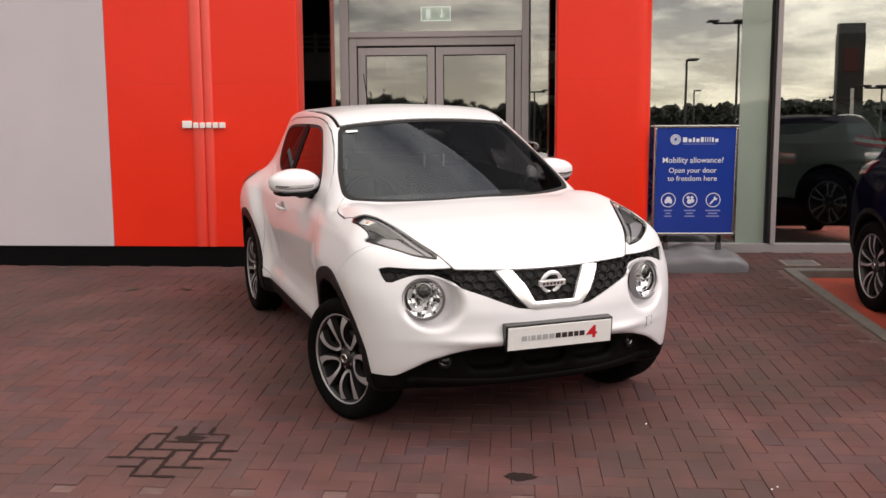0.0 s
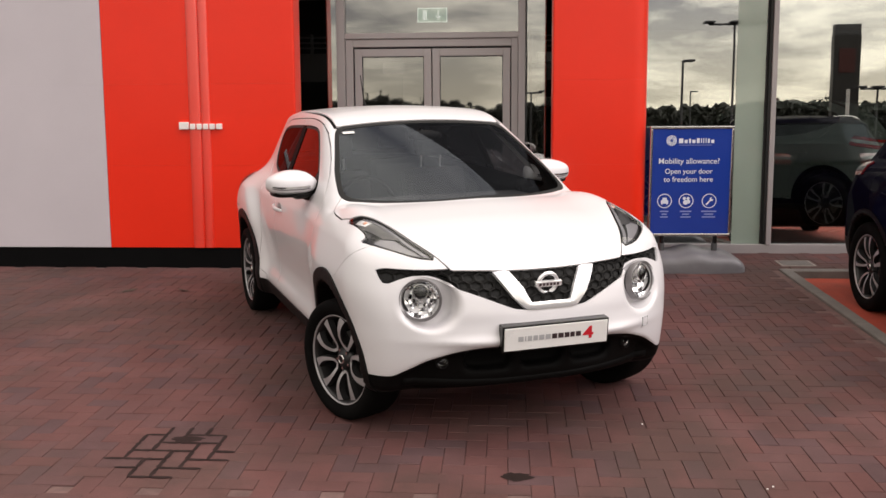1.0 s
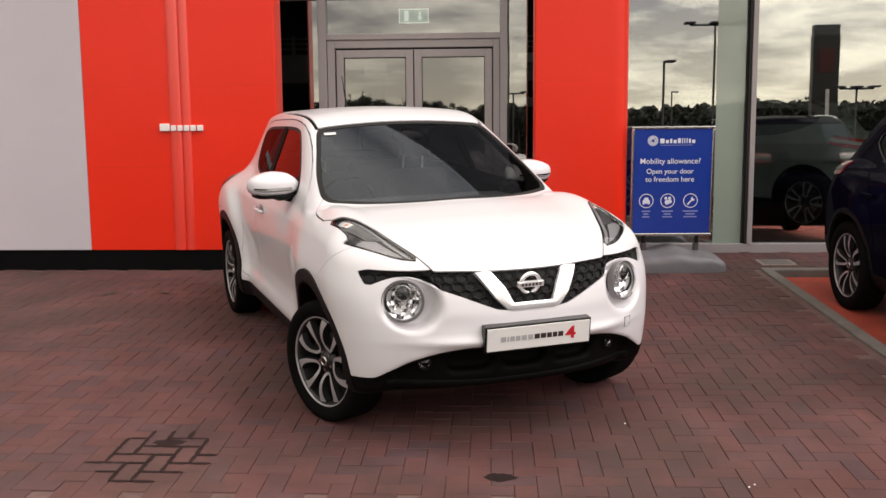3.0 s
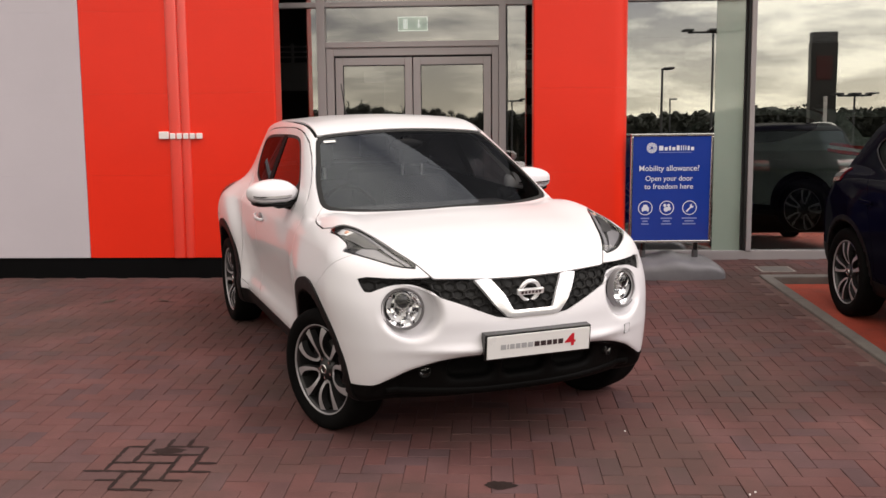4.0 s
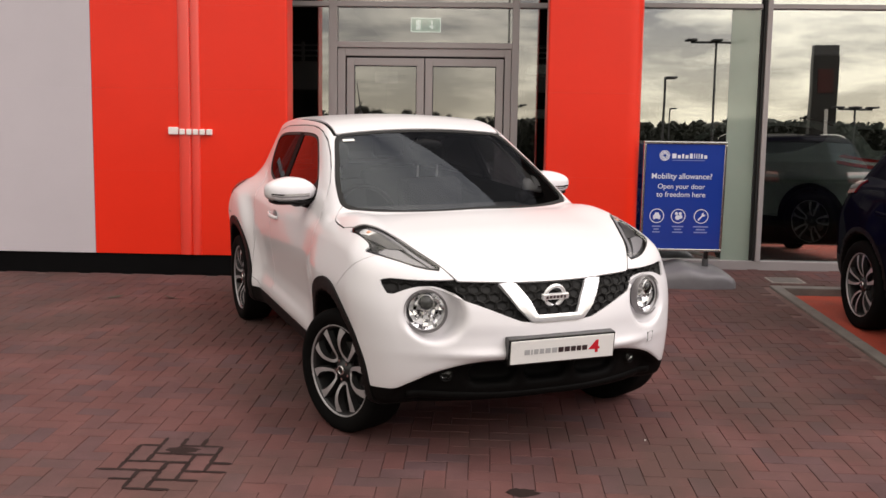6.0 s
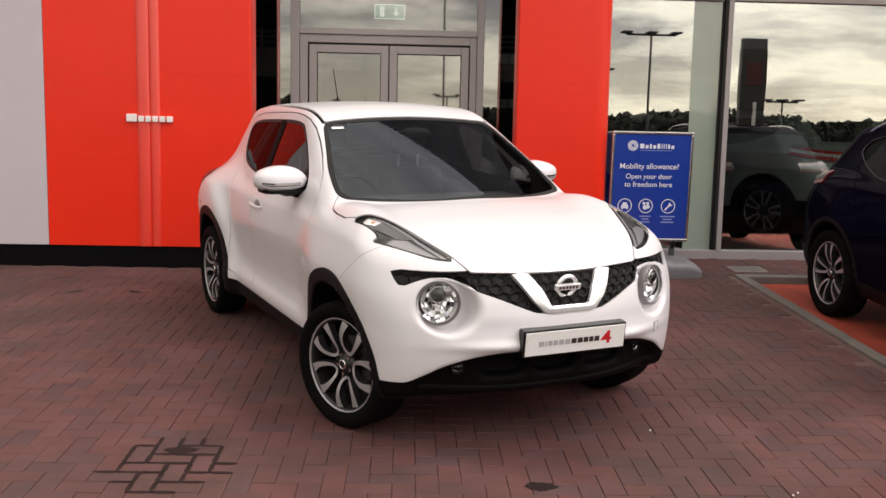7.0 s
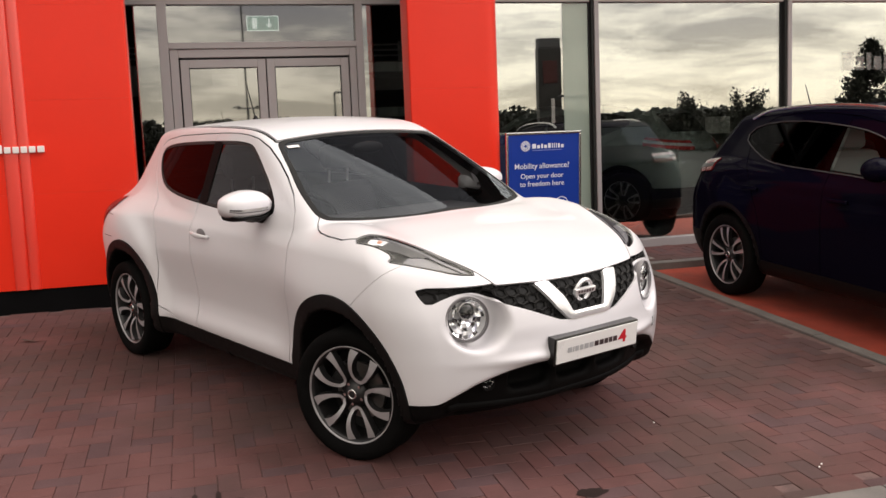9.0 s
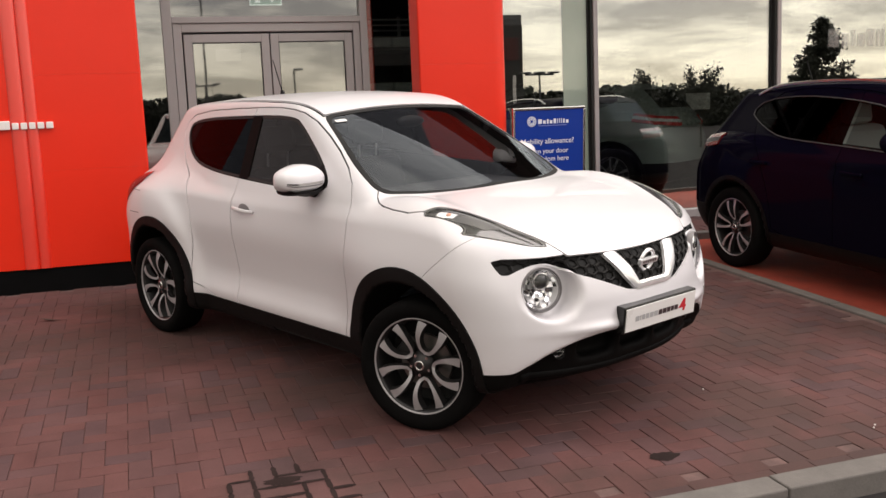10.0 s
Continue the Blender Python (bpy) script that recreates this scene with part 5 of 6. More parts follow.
def family_suv(label, paint, place, red, clear):
    top = tagged(new("suv"), label, "car")
    top.matrix_world = place
    Mx = surface(suv, (-3.56, 0, 0.18), (1.0, 1.06, 1.68), 0.022)
    gl, Mx = cut(Mx, lambda u, v, z: np.maximum(inside(u, z, SUVGLASS), 0.42 - np.abs(v)), 0.004)
    sc, Mx = cut(Mx, lambda u, v, z: np.maximum(np.maximum(np.abs(v) - 0.74 + 0.42 * (z - 1.07), (u + 0.16 + 0.4 * v * v) * 0.8), np.maximum(np.maximum(z - 1.50, 1.0 - z), -1.2 - u)), 0.004)
    bk, Mx = cut(Mx, lambda u, v, z: np.maximum(np.maximum(np.abs(v) - 0.56, np.abs(z - 1.30) - 0.12), u + 2.8), 0.004)
    tl, Mx = cut(Mx, lambda u, v, z: np.maximum(np.maximum(np.abs(z - 1.045 - 0.15 * (u + 3.1)) - 0.050, u + 2.92), 0.38 - np.abs(v)), 0.004)
    arch, Mx = cut(Mx, lambda u, v, z: np.maximum(np.minimum(np.hypot(u, z - 0.345), np.hypot(u + 2.646, z - 0.345)) - 0.445, 0.45 - np.abs(v)), 0.002)
    base, Mx = cut(Mx, lambda u, v, z: z - np.where(u < -2.9, 0.50, 0.37) + 0 * v, 0.002)
    dr, Mx = cut(Mx, lambda u, v, z: np.maximum(inside(u, z, rounded([(-0.48, 0.30), (-0.44, 0.9), (-0.50, 1.05), (-0.92, 1.36), (-1.25, 1.50), (-2.0, 1.53), (-2.50, 1.46), (-2.62, 1.20), (-2.36, 1.0), (-2.20, 0.7), (-2.16, 0.30)], 1)), 0.40 - np.abs(v)), 0.006)
    skin("body_shell", Mx, paint, top, shaped=False)
    d1, d2 = cut(dr, lambda u, v, z: -1.50 - u + 0 * v, 0.006)
    for nm, dd in (("front_door", d1), ("rear_door", d2)):
        for h in halves(dd):
            skin(nm, h, paint, top, shaped=False)
    for h in sum((halves(q) for q in cut(arch, lambda u, v, z: u + 1.3 + 0 * v)), ()):
        skin("wheel_arch_trim", h, PLASTIC, top, 0.004, 0.02, shaped=False)
    skin("lower_trim", base, PLASTIC, top, 0.002, shaped=False)
    g1, g2 = cut(gl, lambda u, v, z: -1.50 - u + 0 * v, 0.03)
    for h in halves(g1):
        skin("door_glass", h, CLEAR, top, -0.004, 0, shaped=False)
    for h in halves(g2):
        skin("rear_door_glass", h, BLACKPANE, top, -0.004, 0, shaped=False)
    skin("windscreen", sc, SCREEN, top, -0.004, 0, shaped=False)
    skin("rear_window", bk, PRIVACY, top, -0.004, 0, shaped=False)
    for h in halves(tl):
        lamp = skin("tail_lamp", h, red, top, 0.012, 0.02, "red and clear wrap-round tail lamp", shaped=False)
        skin("clear_lens", clip(h, np.abs(h[0][:, 2] - 1.045 - 0.15 * (h[0][:, 0] + 3.1)) - 0.016), clear, lamp, 0.0145, 0.002, shaped=False)
    Lx = surface(lambda u, v, z: suv(u, v, z) + 0.025, (-3.56, 0, 0.18), (1.0, 1.06, 1.68), 0.04)
    Lx = clip(Lx, -(np.maximum(inside(Lx[0][:, 0], Lx[0][:, 2], SUVGLASS), 0.42 - np.abs(Lx[0][:, 1])) + 0.015))
    Lx = clip(Lx, -np.maximum(np.maximum(np.abs(Lx[0][:, 1]) - 0.66, (Lx[0][:, 0] + 0.25)), np.maximum(Lx[0][:, 2] - 1.48, np.maximum(1.05 - Lx[0][:, 2], -1.2 - Lx[0][:, 0]))))
    skin("lining", Lx, DARKIN, top, 0, 0, shaped=False)
    for s in (-1, 1):
        # bright strip round the side glass
        bm = bmesh.new()
        ring = []
        for (x0, z0) in SUVGLASS:
            p, n = on_skin(suv, x0, s * 1.3, z0, (0, -s, 0))
            ring.append(p + n * 0.003)
        for k in range(len(ring)):
            add_rod(bm, ring[k], ring[(k + 1) % len(ring)], 0.0045, seg=6)
        part("window_strip", bm, STEEL, top)
        bm = bmesh.new()
        prev = None
        for k in range(21):
            x0 = -0.95 - 1.75 * k / 20
            p, n = on_skin(suv, x0, s * 0.60, 2.0, (0, 0, -1))
            p = p + Vector((0, 0, 0.042 * math.sin(math.pi * min(1, k / 3, (20 - k) / 3) / 2)))
            if prev is not None:
                add_rod(bm, prev, p, 0.013, seg=8)
            prev = p
        part("roof_rail", bm, SATIN, top)
        bm = bmesh.new()
        bmesh.ops.create_uvsphere(bm, u_segments=20, v_segments=12, radius=1, matrix=pose(-0.84, s * 1.0, 1.19) @ Matrix.Diagonal((0.08, 0.115, 0.080, 1)))
        mr = part("door_mirror", bm, paint, top, smooth=True)
        bm = bmesh.new()
        add_rod(bm, (-0.83, s * 0.94, 1.14), (-0.80, s * 0.80, 1.10), 0.03, seg=12)
        part("mirror_arm", bm, PLASTIC, mr, smooth=True)
        for u0 in (-1.32, -2.32):
            p, n = on_skin(suv, u0, s * 1.3, 0.93, (0, -s, 0))
            bm = bmesh.new()
            add_box(bm, p.x - 0.10, p.x + 0.10, p.y - 0.012 + s * 0.02, p.y + 0.012 + s * 0.02, p.z - 0.014, p.z + 0.014, 0.008)
            part("door_handle", bm, paint, top)
        for c in (0.0, -2.646):
            wheel(top, c, s * 0.785, 0.343, 0.343, 0.245, s, "fan")
    for s in (-0.38, 0.38):
        for u in (-1.40, -2.30):
            bm = bmesh.new()
            add_box(bm, u - 0.25, u + 0.27, s - 0.25, s + 0.25, 0.45, 0.68, 0.06)
            add_box(bm, -0.07, 0.07, s - 0.24, s + 0.24, 0.0, 0.66, 0.07, pose(u - 0.26, 0, 0.60, 0, -14))
            add_box(bm, -0.05, 0.05, s - 0.13, s + 0.13, 0.0, 0.19, 0.045, pose(u - 0.42, 0, 1.24, 0, -12))
            part("seat", bm, CREAM if u > -2 else TRIMIN, top, "front seat under a pale protective cover" if u > -2 else "")
    p, n = on_skin(suv, -2.75, 0.0, 2.0, (0, 0, -1))
    rod("roof_aerial", PLASTIC, p, p + Vector((-0.09, 0, 0.20)), 0.006, top, 0.003, 8)
    return top


family_suv("dark blue family SUV parked nose out on the red bay", NAVY, SITE @ pose(4.651, 4.784, -0.055, 0, 0, -88), TAIL, LAMPBED)
family_suv("grey family SUV standing inside the showroom behind the glass", GREYGREEN, pose(3.659, 13.83, 0.51, 0, 0, 128), BRIGHTTAIL, SILVER)

# ---- poster stand ----
stand = tagged(new("pavement_sign"), "blue poster in an aluminium frame on a grey weighted base", "sign")
stand.matrix_world = SITE @ pose(2.577, 8.72, 0, 0, 0, 1.0)
board = new("poster_frame")
board.parent = stand
W, Z0, Z1 = 0.372, 0.300, 1.300
for nm, a in (("frame_rail", (-W, W, Z1 - 0.026, Z1)), ("frame_rail", (-W, W, Z0, Z0 + 0.026)), ("frame_stile", (-W, -W + 0.024, Z0 + 0.026, Z1 - 0.026)), ("frame_stile", (W - 0.024, W, Z0 + 0.026, Z1 - 0.026))):
    box(nm, SATIN, a[0], a[1], -0.018, 0.018, a[2], a[3], board, 0.007)
box("poster", POSTER, -W + 0.022, W - 0.022, -0.010, 0.010, Z0 + 0.024, Z1 - 0.024, board, 0, "glossy blue poster")
FACE = pose(0, -0.0115, 0, 90)


def ink(nm, outline, mat=INK):
    bm = bmesh.new()
    prism(bm, outline, 0, 0.0012, FACE)
    return part(nm, bm, mat, board)


for k in range(18):
    q = 2 * math.pi * k / 18
    ink("emblem_ray", [(-0.183 + r * math.cos(q + d), 1.172 + r * math.sin(q + d)) for r, d in ((0.012, -0.10), (0.046, -0.115), (0.049, 0.0), (0.046, 0.115), (0.012, 0.10))])
x = -0.118
for w, h in ((0.038, 0.042), (0.027, 0.030), (0.018, 0.040), (0.027, 0.030), (0.026, 0.044), (0.008, 0.044), (0.008, 0.044), (0.008, 0.044), (0.018, 0.040), (0.027, 0.030)):
    ink("emblem_bar", [(x, 1.148), (x + w, 1.148), (x + w, 1.148 + h), (x, 1.148 + h)])
    x += w + 0.012
ink("small_print_bar", [(-0.115, 1.128), (0.175, 1.128), (0.175, 1.133), (-0.115, 1.133)], FAINT)
for body, z, w in (("Mobility allowance?", 0.985, 0.540), ("Open your door", 0.893, 0.425), ("to freedom here", 0.820, 0.440)):
    text("poster_line", body, 0.07, INK, pose(-0.022, -0.0125, z, 90), board, 0.0006, width=w, bold=0.0003)


def icon_ring(x, z, r):
    for k in range(24):
        q0, q1 = 2 * math.pi * k / 24, 2 * math.pi * (k + 1) / 24
        ink("icon_ring", [(x + r * math.cos(q0), z + r * math.sin(q0)), (x + r * math.cos(q1), z + r * math.sin(q1)), (x + (r - 0.007) * math.cos(q1), z + (r - 0.007) * math.sin(q1)), (x + (r - 0.007) * math.cos(q0), z + (r - 0.007) * math.sin(q0))])


for x in (-0.229, -0.035, 0.172):
    icon_ring(x, 0.625, 0.066)
ink("car_icon", [(-0.262, 0.600), (-0.196, 0.600), (-0.196, 0.628), (-0.206, 0.634), (-0.213, 0.655), (-0.245, 0.655), (-0.252, 0.634), (-0.262, 0.628)])
ink("car_icon_wheel", [(-0.258, 0.592), (-0.246, 0.592), (-0.246, 0.600), (-0.258, 0.600)])
ink("car_icon_wheel", [(-0.212, 0.592), (-0.200, 0.592), (-0.200, 0.600), (-0.212, 0.600)])
for x, z, r in ((-0.052, 0.648, 0.014), (-0.018, 0.648, 0.014), (-0.040, 0.612, 0.022), (-0.014, 0.618, 0.018)):
    ink("cluster_icon", [(x + r * math.cos(2 * math.pi * k / 14), z + r * math.sin(2 * math.pi * k / 14)) for k in range(14)])
ink("spanner_icon", [(0.140, 0.594), (0.150, 0.584), (0.184, 0.624), (0.200, 0.624), (0.212, 0.640), (0.198, 0.640), (0.190, 0.648), (0.194, 0.662), (0.178, 0.652), (0.176, 0.634)])
for x, w in ((-0.229, 0.085), (-0.035, 0.115), (0.172, 0.150)):
    for k, f in enumerate((0.9, 0.55, 0.8)):
        ink("small_print_bar", [(x - w * f / 2, 0.524 - 0.026 * k), (x + w * f / 2, 0.524 - 0.026 * k), (x + w * f / 2, 0.535 - 0.026 * k), (x - w * f / 2, 0.535 - 0.026 * k)], FAINT)
for x in (-0.24, 0.24):
    leg = rod("spring_leg", GLOSSBLACK, (x, 0.02, 0.185), (x, 0.0, 0.305), 0.020, stand)
    rod("leg_socket", STEEL, (x, 0.02, 0.165), (x, 0.02, 0.235), 0.028, leg)
bm = bmesh.new()
rows = []
for i in range(25):
    t = i / 24 * 2 - 1
    hump = 0.085 + 0.105 * math.cos(t * math.pi / 2) ** 0.7 + 0.012 * math.cos(t * 9)
    wid = 0.30 - 0.05 * t * t + (0.0 if abs(t) < 0.98 else -0.03)
    ring = []
    for j in range(17):
        q = math.pi * j / 16
        c, s_ = math.cos(q), math.sin(q)
        ring.append(bm.verts.new((0.02 + t * 0.455, 0.03 + wid * math.copysign(abs(c) ** 0.55, c), max(0.0, hump * (s_ ** 0.5)))))
    rows.append(ring)
for a, b in zip(rows, rows[1:]):
    for j in range(16):
        bm.faces.new((a[j], a[j + 1], b[j + 1], b[j]))
for r in (rows[0], rows[-1]):
    bm.faces.new(r)
part("weighted_base", bm, BASEGREY, stand, smooth=True)

# inspection cover by the edging
cov = tagged(new("inspection_cover"), "small pale metal inspection cover set in the paving", "drain cover")
cov.matrix_world = SITE @ pose(3.62, 8.95, 0)
box("cover_frame", CAST, -0.16, 0.16, -0.13, 0.13, -0.02, 0.006, cov, 0.003)
box("cover_plate", KERB, -0.135, 0.135, -0.105, 0.105, 0.0, 0.009, cov, 0.002)

# ---- inside the showroom ----
film = part("frosted_strip", bmesh.new(), FROST, screen_s, "pale green frosted strip beside the mullion")
bm = bmesh.new()
add_box(bm, 3.165, 3.440, GLAZE - 0.006, GLAZE - 0.002, 0.075 + RISE, 2.535 + RISE)
bm.to_mesh(film.data)
bm.free()
notice = tagged(new("notice_stand"), "small pale card on a slim pole inside the showroom", "sign stand")
notice.matrix_world = pose(6.8, 12.6, 0.51, 0, 0, -28)
rod("stand_pole", STEEL, (0, 0, 0.02), (0, 0, 1.15), 0.012, notice)
rod("stand_foot", STEEL, (0, 0, 0), (0, 0, 0.02), 0.14, notice)
box("stand_card", LETTER, -0.17, 0.17, -0.012, 0.0, 1.12, 1.36, notice, 0.003)
card = tagged(box("door_notice", NOTICE, -0.335, -0.105, GLAZE + 0.020, GLAZE + 0.023, 2.290, 2.405), "pale translucent notice stuck inside the door glass", "notice")
# pale lettering on the third pane, drawn as plain bars
decal = tagged(new("window_decal"), "faint pale lettering stuck to the showroom glass", "sign")
decal.matrix_world = pose(6.50, GLAZE - 0.0045, 2.30)
x = 0.0
for w, h in ((0.15, 0.20), (0.10, 0.15), (0.06, 0.19), (0.10, 0.15), (0.10, 0.20), (0.035, 0.20), (0.035, 0.20), (0.035, 0.20), (0.06, 0.19), (0.10, 0.15)):
    box("decal_bar", ETCH, x, x + w, -0.002, 0.0, 0, h, decal)
    x += w + 0.035
shelf = tagged(new("display_cabinet"), "dark display cabinet with pale files inside the entrance", "cabinet")
shelf.matrix_world = pose(1.62, 11.2, 0.51)
for a in ((-0.45, 0.45, 0.35, 0.40, 0, 2.3), (-0.45, -0.41, -0.3, 0.35, 0, 2.3), (0.41, 0.45, -0.3, 0.35, 0, 2.3)):
    box("panel", DARKWOOD, *a, shelf, 0.003)
for z in (0.05, 0.75, 1.45, 1.95, 2.27):
    box("shelf_board", DARKWOOD, -0.41, 0.41, -0.3, 0.35, z, z + 0.03, shelf, 0.003)
for z in (0.79, 1.49, 1.99):
    for k in range(3):
        box("file_box", CREAM, -0.36 + 0.25 * k, -0.14 + 0.25 * k, -0.22, 0.2, z, z + 0.10, shelf, 0.004)
box("shelf_foot", DARKWOOD, -0.45, 0.45, -0.3, 0.40, 0, 0.05, shelf)
desk = tagged(new("reception_desk"), "dark reception desk with a pale top inside the doors", "desk")
desk.matrix_world = pose(-0.4, 13.2, 0.51)
box("desk_body", DARKWOOD, -0.7, 0.7, -0.35, 0.35, 0, 0.95, desk, 0.01)
box("desk_top", CREAM, -0.75, 0.75, -0.4, 0.4, 0.95, 0.99, desk, 0.006)


# ---- across the road, seen mirrored in the glass ----
def lamp_post(x, y, top, heads, spread):
    post = tagged(new("street_lamp"), "slim dark car park lamp post with flat floodlight heads", "street lamp", group="car park lamps")
    post.matrix_world = pose(x, y, -0.42)
    h = top + 0.42
    rod("mast", STEEL, (0, 0, 0), (0, 0, h), 0.042, post, 0.032)
    rod("foot", STEEL, (0, 0, 0), (0, 0, 0.5), 0.11, post, 0.10)
    if heads > 1:
        rod("cross_arm", STEEL, (-spread, 0, h - 0.03), (spread, 0, h - 0.03), 0.035, post)
    for k in range(heads):
        xx = (k - (heads - 1) / 2) * (2 * spread / max(heads - 1, 1)) + (0.15 if heads == 1 else 0)
        box("lamp_head", STEEL, xx - 0.15, xx + 0.15, -0.22, 0.22, h, h + 0.06, post, 0.02)


lamp_post(7.61, -9.64, 4.75, 3, 0.75)
lamp_post(5.75, -7.54, 3.50, 1, 0.2)
lamp_post(12.95, -12.7, 2.95, 3, 0.55)
lamp_post(9.5, -26.0, 3.3, 1, 0.2)
lamp_post(1.64, -16.5, 8.2, 2, 0.5)
lamp_post(4.75, -16.0, 3.45, 1, 0.2)
lamp_post(1.95, -21.0, 3.2, 2, 0.45)
lamp_post(33.0, -16.0, 5.0, 2, 0.5)
totem = tagged(new("totem_sign"), "tall dark totem sign with a lit white strip", "sign")
totem.matrix_world = pose(12.2, -13.6, -0.42, 0, 0, 4)
box("totem_body", TOTEM, -0.43, 0.43, -0.2, 0.2, 0, 5.15, totem, 0.03)
box("totem_cap", STEEL, -0.41, 0.41, -0.18, 0.18, 5.15, 5.50, totem, 0.02)
box("totem_panel", TOTEMRED, -0.26, 0.26, 0.195, 0.23, 3.9, 4.7, totem, 0.01)
box("totem_strip", LETTER, 0.02, 0.14, 0.195, 0.225, 1.2, 3.35, totem, 0.005)


def small_tree(x, y, top, seed, cone=0.0):
    rnd = random.Random(seed)
    tree = tagged(new("tree"), "broad dark conifer against the sky" if cone else "small dark windswept tree against the sky", "tree", group="trees across the road")
    tree.matrix_world = pose(x, y, -0.42)
    h = top + 0.42
    bm = bmesh.new()
    add_rod(bm, (0, 0, 0), (0.05, 0, h * 0.55), 0.07, 0.05, 8)
    tips = []
    for k in range(130 if cone else 0):
        z = h * rnd.uniform(0.30, 0.97)
        q, r = rnd.uniform(0, 6.28), cone * (1.02 - z / h) * rnd.uniform(0.75, 1.35) + 0.08
        e = Vector((math.cos(q) * r, math.sin(q) * r, z + 0.12 * r))
        add_rod(bm, (0.03, 0, z), e, 0.025, 0.010, 6)
        tips.append((Vector((0.03, 0, z)), e))
    for k in range(0 if cone else 9):
        q, z = rnd.uniform(0, 6.28), rnd.uniform(0.35, 0.62) * h
        e = Vector((math.cos(q) * rnd.uniform(0.3, 1.0), math.sin(q) * rnd.uniform(0.3, 1.0), z + rnd.uniform(0.4, 1.5)))
        e.z = min(e.z, h)
        add_rod(bm, (0.03, 0, z), e, 0.04, 0.012, 6)
        tips.append((Vector((0.03, 0, z)), e))
    part("trunk", bm, BARK, tree)
    bm = bmesh.new()
    for k in range(9000 if cone else 2400):
        a, b = rnd.choice(tips)
        p = a.lerp(b, rnd.uniform(0.35, 1.1)) + Vector([rnd.gauss(0, 0.09 if cone else 0.15) for _ in range(3)])
        m = Matrix.Translation(p) @ Euler([rnd.uniform(0, 6.28) for _ in range(3)]).to_matrix().to_4x4()
        s = rnd.uniform(0.05, 0.11)
        bm.faces.new([bm.verts.new(m @ Vector(c)) for c in ((-s, 0, 0), (0, -s * 0.5, 0), (s, 0, 0), (0, s * 0.5, 0))])
    part("crown", bm, LEAF, tree)


for x, y, z, k in ((20.9, -20.0, 3.4, 1), (24.8, -20.5, 3.1, 2), (-6.0, -30.0, 4.0, 5), (2.5, -32.0, 3.2, 6)):
    small_tree(x, y, z, k)
small_tree(26.3, -14.0, 5.0, 3, 2.0)
rnd = random.Random(11)
bm = bmesh.new()
bmesh.ops.create_icosphere(bm, subdivisions=2, radius=1)
bm.verts.ensure_lookup_table()
ball = np.array([v_.co[:] for v_ in bm.verts])
ball_f = np.array([[v_.index for v_ in f_.verts] for f_ in bm.faces])
bm.free()
wood_v, wood_f = [], []
jit = np.random.RandomState(4)
for k in range(3600):
    x = rnd.uniform(-140, 160)
    y = -62 + rnd.uniform(-6, 6)
    h = 3.45 + 0.45 * math.sin(x * 0.07) + 0.3 * math.sin(x * 0.31) + 1.4 * math.exp(-((x + 8) / 7) ** 2) + rnd.uniform(-1.2, 0.15)
    w = rnd.uniform(1.0, 2.4)
    wood_f.append(ball_f + len(wood_v) * len(ball))
    if k < 1600:
        wood_v.append(ball * (w, w, h * 0.5) + (x, y, -0.42 + h * 0.5) + jit.uniform(-0.10, 0.10, ball.shape))
    else:
        # small clumps along the tree tops
        w = w * 0.20
        wood_v.append(ball * (w, w, w * 0.85) + (x, y, -0.42 + h - 0.1) + jit.uniform(-0.12, 0.12, ball.shape))
me = bpy.data.meshes.new("far_woods")
wood_v, wood_f = np.concatenate(wood_v), np.concatenate(wood_f).tolist()
# twigs and leaf sprays over the whole face of the wood
SPRAYS = 52000
x = jit.uniform(-70, 125, SPRAYS)
h = 3.30 + 0.45 * np.sin(x * 0.07) + 0.3 * np.sin(x * 0.31) + 0.22 * np.sin(x * 1.3) + 1.4 * np.exp(-((x + 8) / 7) ** 2)
mid = np.stack([x, jit.uniform(-55.5, -53.5, SPRAYS), -0.42 + h * jit.uniform(0, 1, SPRAYS) ** 0.8], 1)
side, rise = jit.normal(0, 1, (SPRAYS, 3)), jit.normal(0, 1, (SPRAYS, 3))
side = side / np.linalg.norm(side, axis=1)[:, None] * jit.uniform(0.12, 0.34, SPRAYS)[:, None]
rise = rise / np.linalg.norm(rise, axis=1)[:, None] * jit.uniform(0.08, 0.22, SPRAYS)[:, None]
spray = np.stack([mid - side, mid - rise, mid + side, mid + rise], 1).reshape(-1, 3)
wood_f += (np.arange(4 * SPRAYS).reshape(-1, 4) + len(wood_v)).tolist()
me.from_pydata(np.concatenate([wood_v, spray]).tolist(), [], wood_f)
tagged(finish("far_woods", me, LEAF), "dark line of far woods along the horizon", "woods", kind="stuff")

# ---- small things on the paving ----
for k, (x, y, r) in enumerate(((-2.25, 7.62, 20), (-1.79, 7.65, 160))):
    bm = bmesh.new()
    pts = [(-0.07, 0, 0.004), (-0.03, 0.018, 0.010), (0.02, 0.022, 0.014), (0.07, 0.006, 0.022), (0.03, -0.016, 0.010), (-0.03, -0.014, 0.005)]
    lo = [bm.verts.new(p) for p in pts]
    hi = [bm.verts.new((p[0], p[1], p[2] + 0.002)) for p in pts]
    bm.faces.new(hi)
    bm.faces.new(lo[::-1])
    for j in range(6):
        bm.faces.new((lo[j], lo[(j + 1) % 6], hi[(j + 1) % 6], hi[j]))
    ob = tagged(part("fallen_leaf", bm, BARK), "dry brown fallen leaf lying on the paving", "leaf", group="fallen leaves")
    ob.matrix_world = SITE @ pose(x, y, -0.001, 0, 0, r)
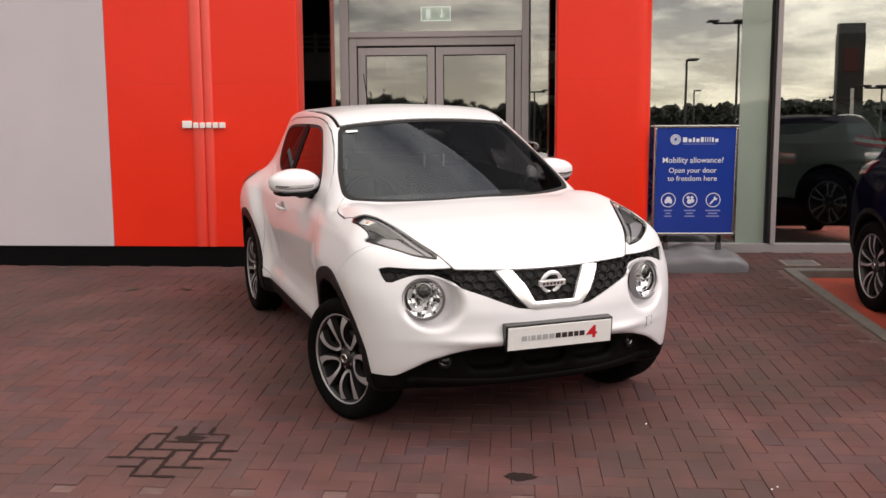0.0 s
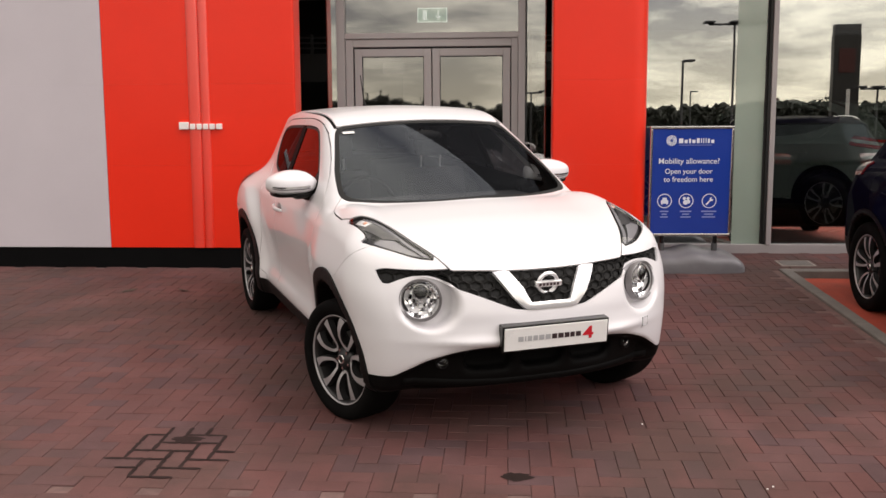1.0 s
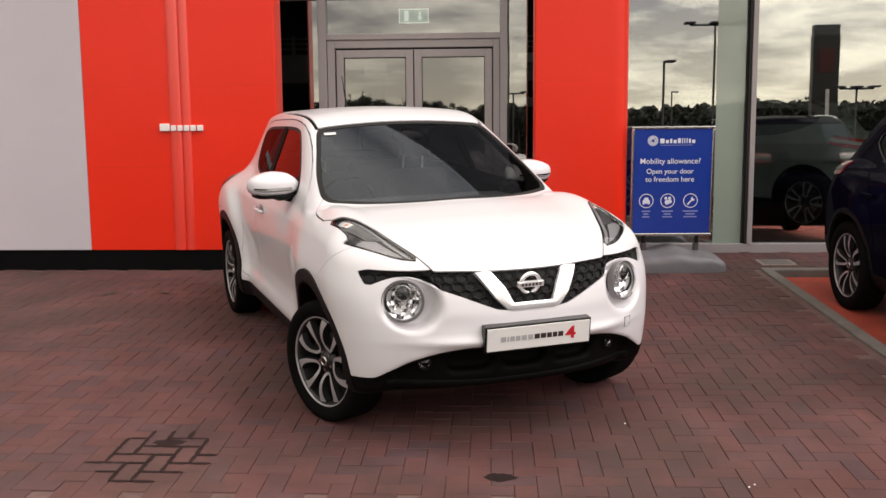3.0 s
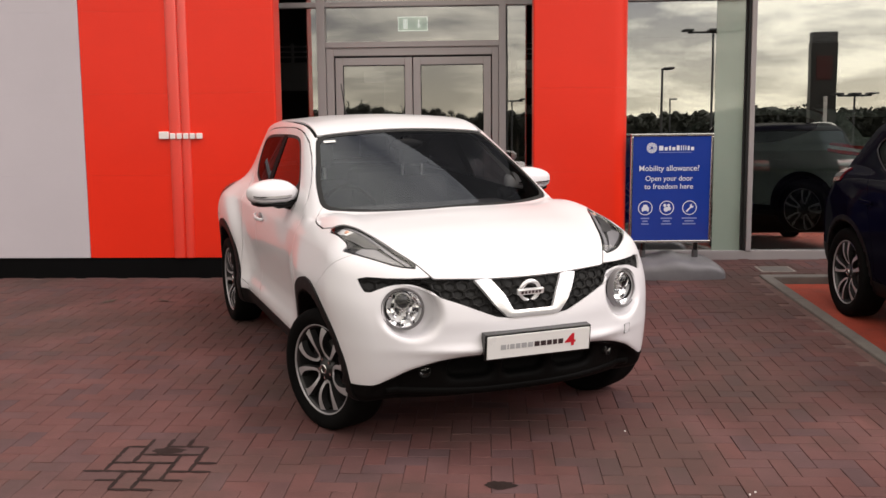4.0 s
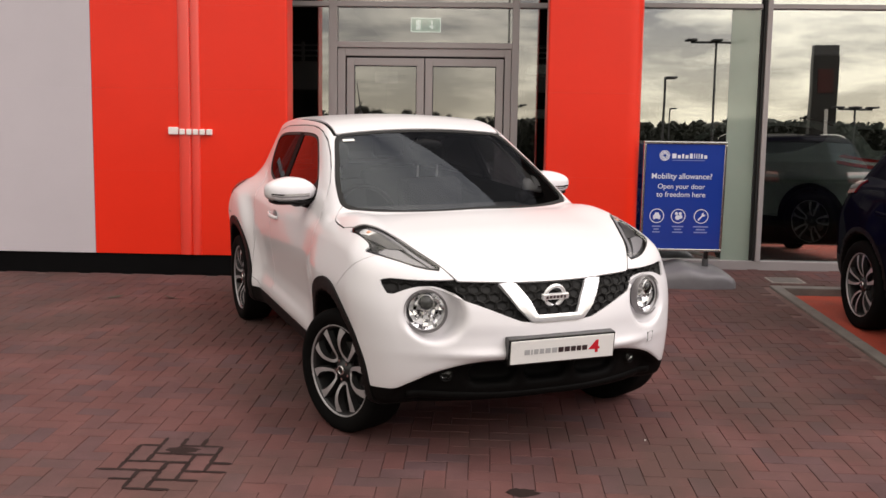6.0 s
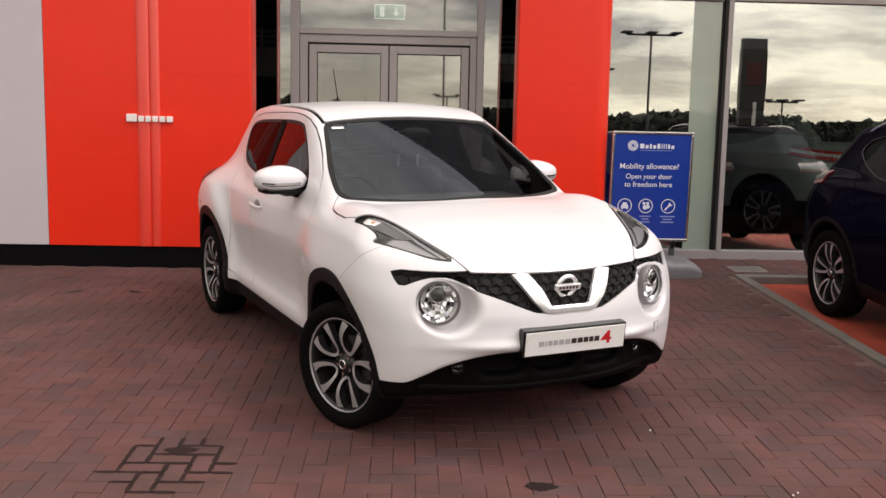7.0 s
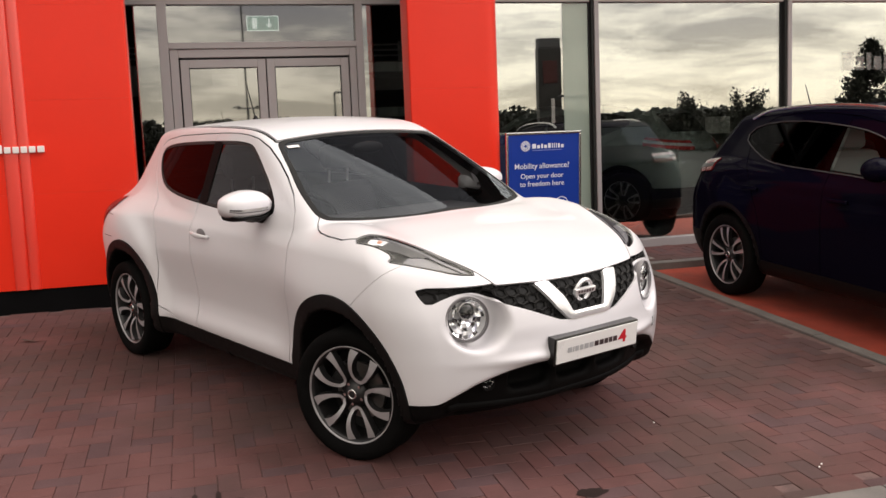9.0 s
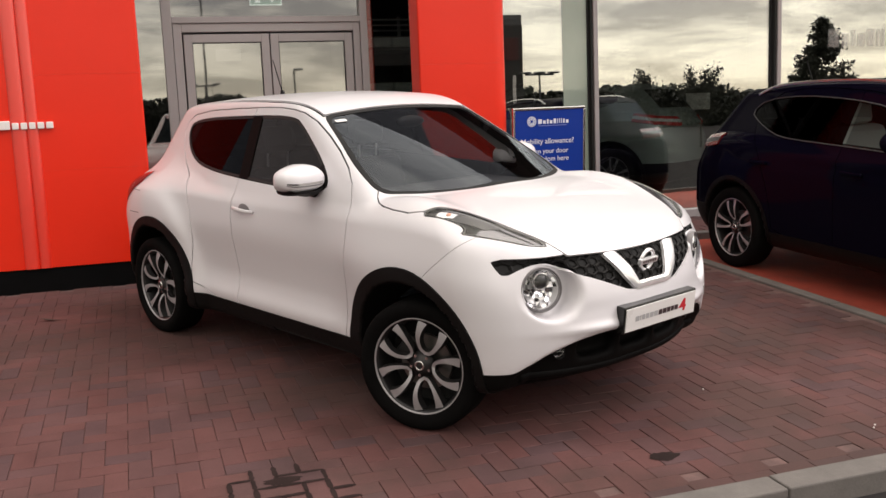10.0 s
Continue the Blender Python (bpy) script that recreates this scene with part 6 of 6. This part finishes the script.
for x, y in ((1.604, 4.707), (2.03, 3.96), (2.06, 3.985)):
    bm = bmesh.new()
    bmesh.ops.create_icosphere(bm, subdivisions=1, radius=0.005)
    ob = tagged(part("pebble", bm, LETTER), "tiny white stone chip on the paving", "stone", group="stone chips")
    ob.matrix_world = SITE @ pose(x, y, 0.003)


# ---- block paving: herringbone of 200 x 100 blocks on a 100 mm grid, with a stretcher course along the kerb ----
GX, GY, CELL = -0.88, 4.06, 0.1


def block_mesh(w, d, name):
    """One paver with chamfered edges, its top at z = 0."""
    g, c = 0.0012, 0.0022
    verts = [(sx * (w / 2 - g - i), sy * (d / 2 - g - i), z) for i, z in ((c, 0.0), (0, -0.0025), (0, -0.02)) for sx, sy in ((-1, -1), (1, -1), (1, 1), (-1, 1))]
    faces = [(0, 1, 2, 3)] + [(4 * r + (k + 1) % 4, 4 * r + k, 4 * r + 4 + k, 4 * r + 4 + (k + 1) % 4) for r in (0, 1) for k in range(4)]
    faces = [f if i == 0 else f[::-1] for i, f in enumerate(faces)]
    me = bpy.data.meshes.new(name)
    me.from_pydata(verts, [], faces)
    me.materials.append(PAVER)
    return me, np.array(verts), faces


def in_paving(x, y):
    if y < 3.80 or y > 9.50:
        return False
    if y > 8.62 and (x < -1.0 or 1.30 < x < 2.20):
        return False
    if x > 3.32 and y < 8.70:
        return False
    return -7.5 < x < 8.5


long_me, long_v, long_f = block_mesh(0.2, 0.1, "paver")
tall_me, tall_v, tall_f = block_mesh(0.1, 0.2, "paver")
rnd = random.Random(5)
near, far_v, far_f, kept = [], [], [], 0
for r in range(-4, 56):
    for i in range(-68, 96):
        c = (i - r + 1) % 4
        if c == 0:
            x, y, me, vs, fs = GX + (i + 1) * CELL, GY + (r + 0.5) * CELL, long_me, long_v, long_f
        elif c == 3:
            x, y, me, vs, fs = GX + (i + 0.5) * CELL, GY + (r + 1) * CELL, tall_me, tall_v, tall_f
        else:
            continue
        if not in_paving(x, y):
            continue
        tip = (rnd.gauss(0, 0.0009), rnd.gauss(0, 0.25), rnd.gauss(0, 0.25))
        if -2.0 < x < 2.2 and y < 5.15 and kept < 300:
            ob = new("paver", me)
            ob.parent = bed
            ob.matrix_basis = pose(x, y, tip[0], tip[1], tip[2])
            kept += 1
        else:
            n = len(far_v) * 12
            z = vs[:, 2] + tip[0] + vs[:, 0] * radians(tip[2]) + vs[:, 1] * radians(tip[1])
            far_v.append(np.stack([vs[:, 0] + x, vs[:, 1] + y, z], 1))
            far_f += [tuple(k + n for k in f) for f in fs]
for k in range(55):
    x, y = -7.4 + 0.2 * k, 3.738
    n = len(far_v) * 12
    far_v.append(long_v + np.array((x, y, rnd.gauss(0, 0.001))))
    far_f += [tuple(q + n for q in f) for f in long_f]
me = bpy.data.meshes.new("pavers")
me.from_pydata(np.concatenate(far_v).tolist(), [], far_f)
tagged(finish("pavers", me, PAVERS, bed), "the rest of the red block paving", kind="stuff")

# old spill that has soaked into the joints
bm = bmesh.new()


def soaked(x0, y0, x1, y1, w):
    d = Vector((x1 - x0, y1 - y0, 0))
    n = Vector((-d.y, d.x, 0)).normalized()
    rows = []
    for k in range(6):
        p = Vector((x0, y0, 0.0030)) + d * (k / 5)
        ww = w * (0.9 + 0.6 * rnd.random()) * (0.35 if k in (0, 5) else 1)
        rows.append([bm.verts.new(p + n * s * ww) for s in (-1, 1)])
    for a, b in zip(rows, rows[1:]):
        bm.faces.new((a[0], a[1], b[1], b[0]))


for m in range(-1, 5):
    for i0 in range(-4, 8):
        if (i0 - m + 2) % 4 == 0:
            for s in range(3):
                x0, y = GX + (i0 + s) * CELL, GY + m * CELL
                if ((x0 + 0.05 + 0.675) / 0.27) ** 2 + ((y - 4.24) / 0.29) ** 2 < 1.0:
                    soaked(x0 - 0.004, y, x0 + CELL + 0.004, y, 0.0090)
for i in range(-1, 6):
    for r in range(-2, 6):
        if (i - 1 - r + 1) % 4 != 0:
            x, y0 = GX + i * CELL, GY + r * CELL
            if ((x + 0.675) / 0.27) ** 2 + ((y0 + 0.05 - 4.24) / 0.33) ** 2 < 1.0:
                soaked(x, y0 - 0.004, x, y0 + CELL + 0.004, 0.0090)
part("joint_stain", bm, TAR, bed, "black spill soaked into the paving joints")
for nm, cx, cy, rx, ry in (("dark_patch", 0.96, 4.04, 0.075, 0.05), ("dark_patch", -0.66, 4.41, 0.10, 0.04)):
    bm = bmesh.new()
    bm.faces.new([bm.verts.new((cx + rx * (0.7 + 0.4 * rnd.random()) * math.cos(2 * math.pi * k / 18), cy + ry * (0.7 + 0.4 * rnd.random()) * math.sin(2 * math.pi * k / 18), 0.0025)) for k in range(18)])
    part(nm, bm, TAR, bed, "dark stain on the paving")
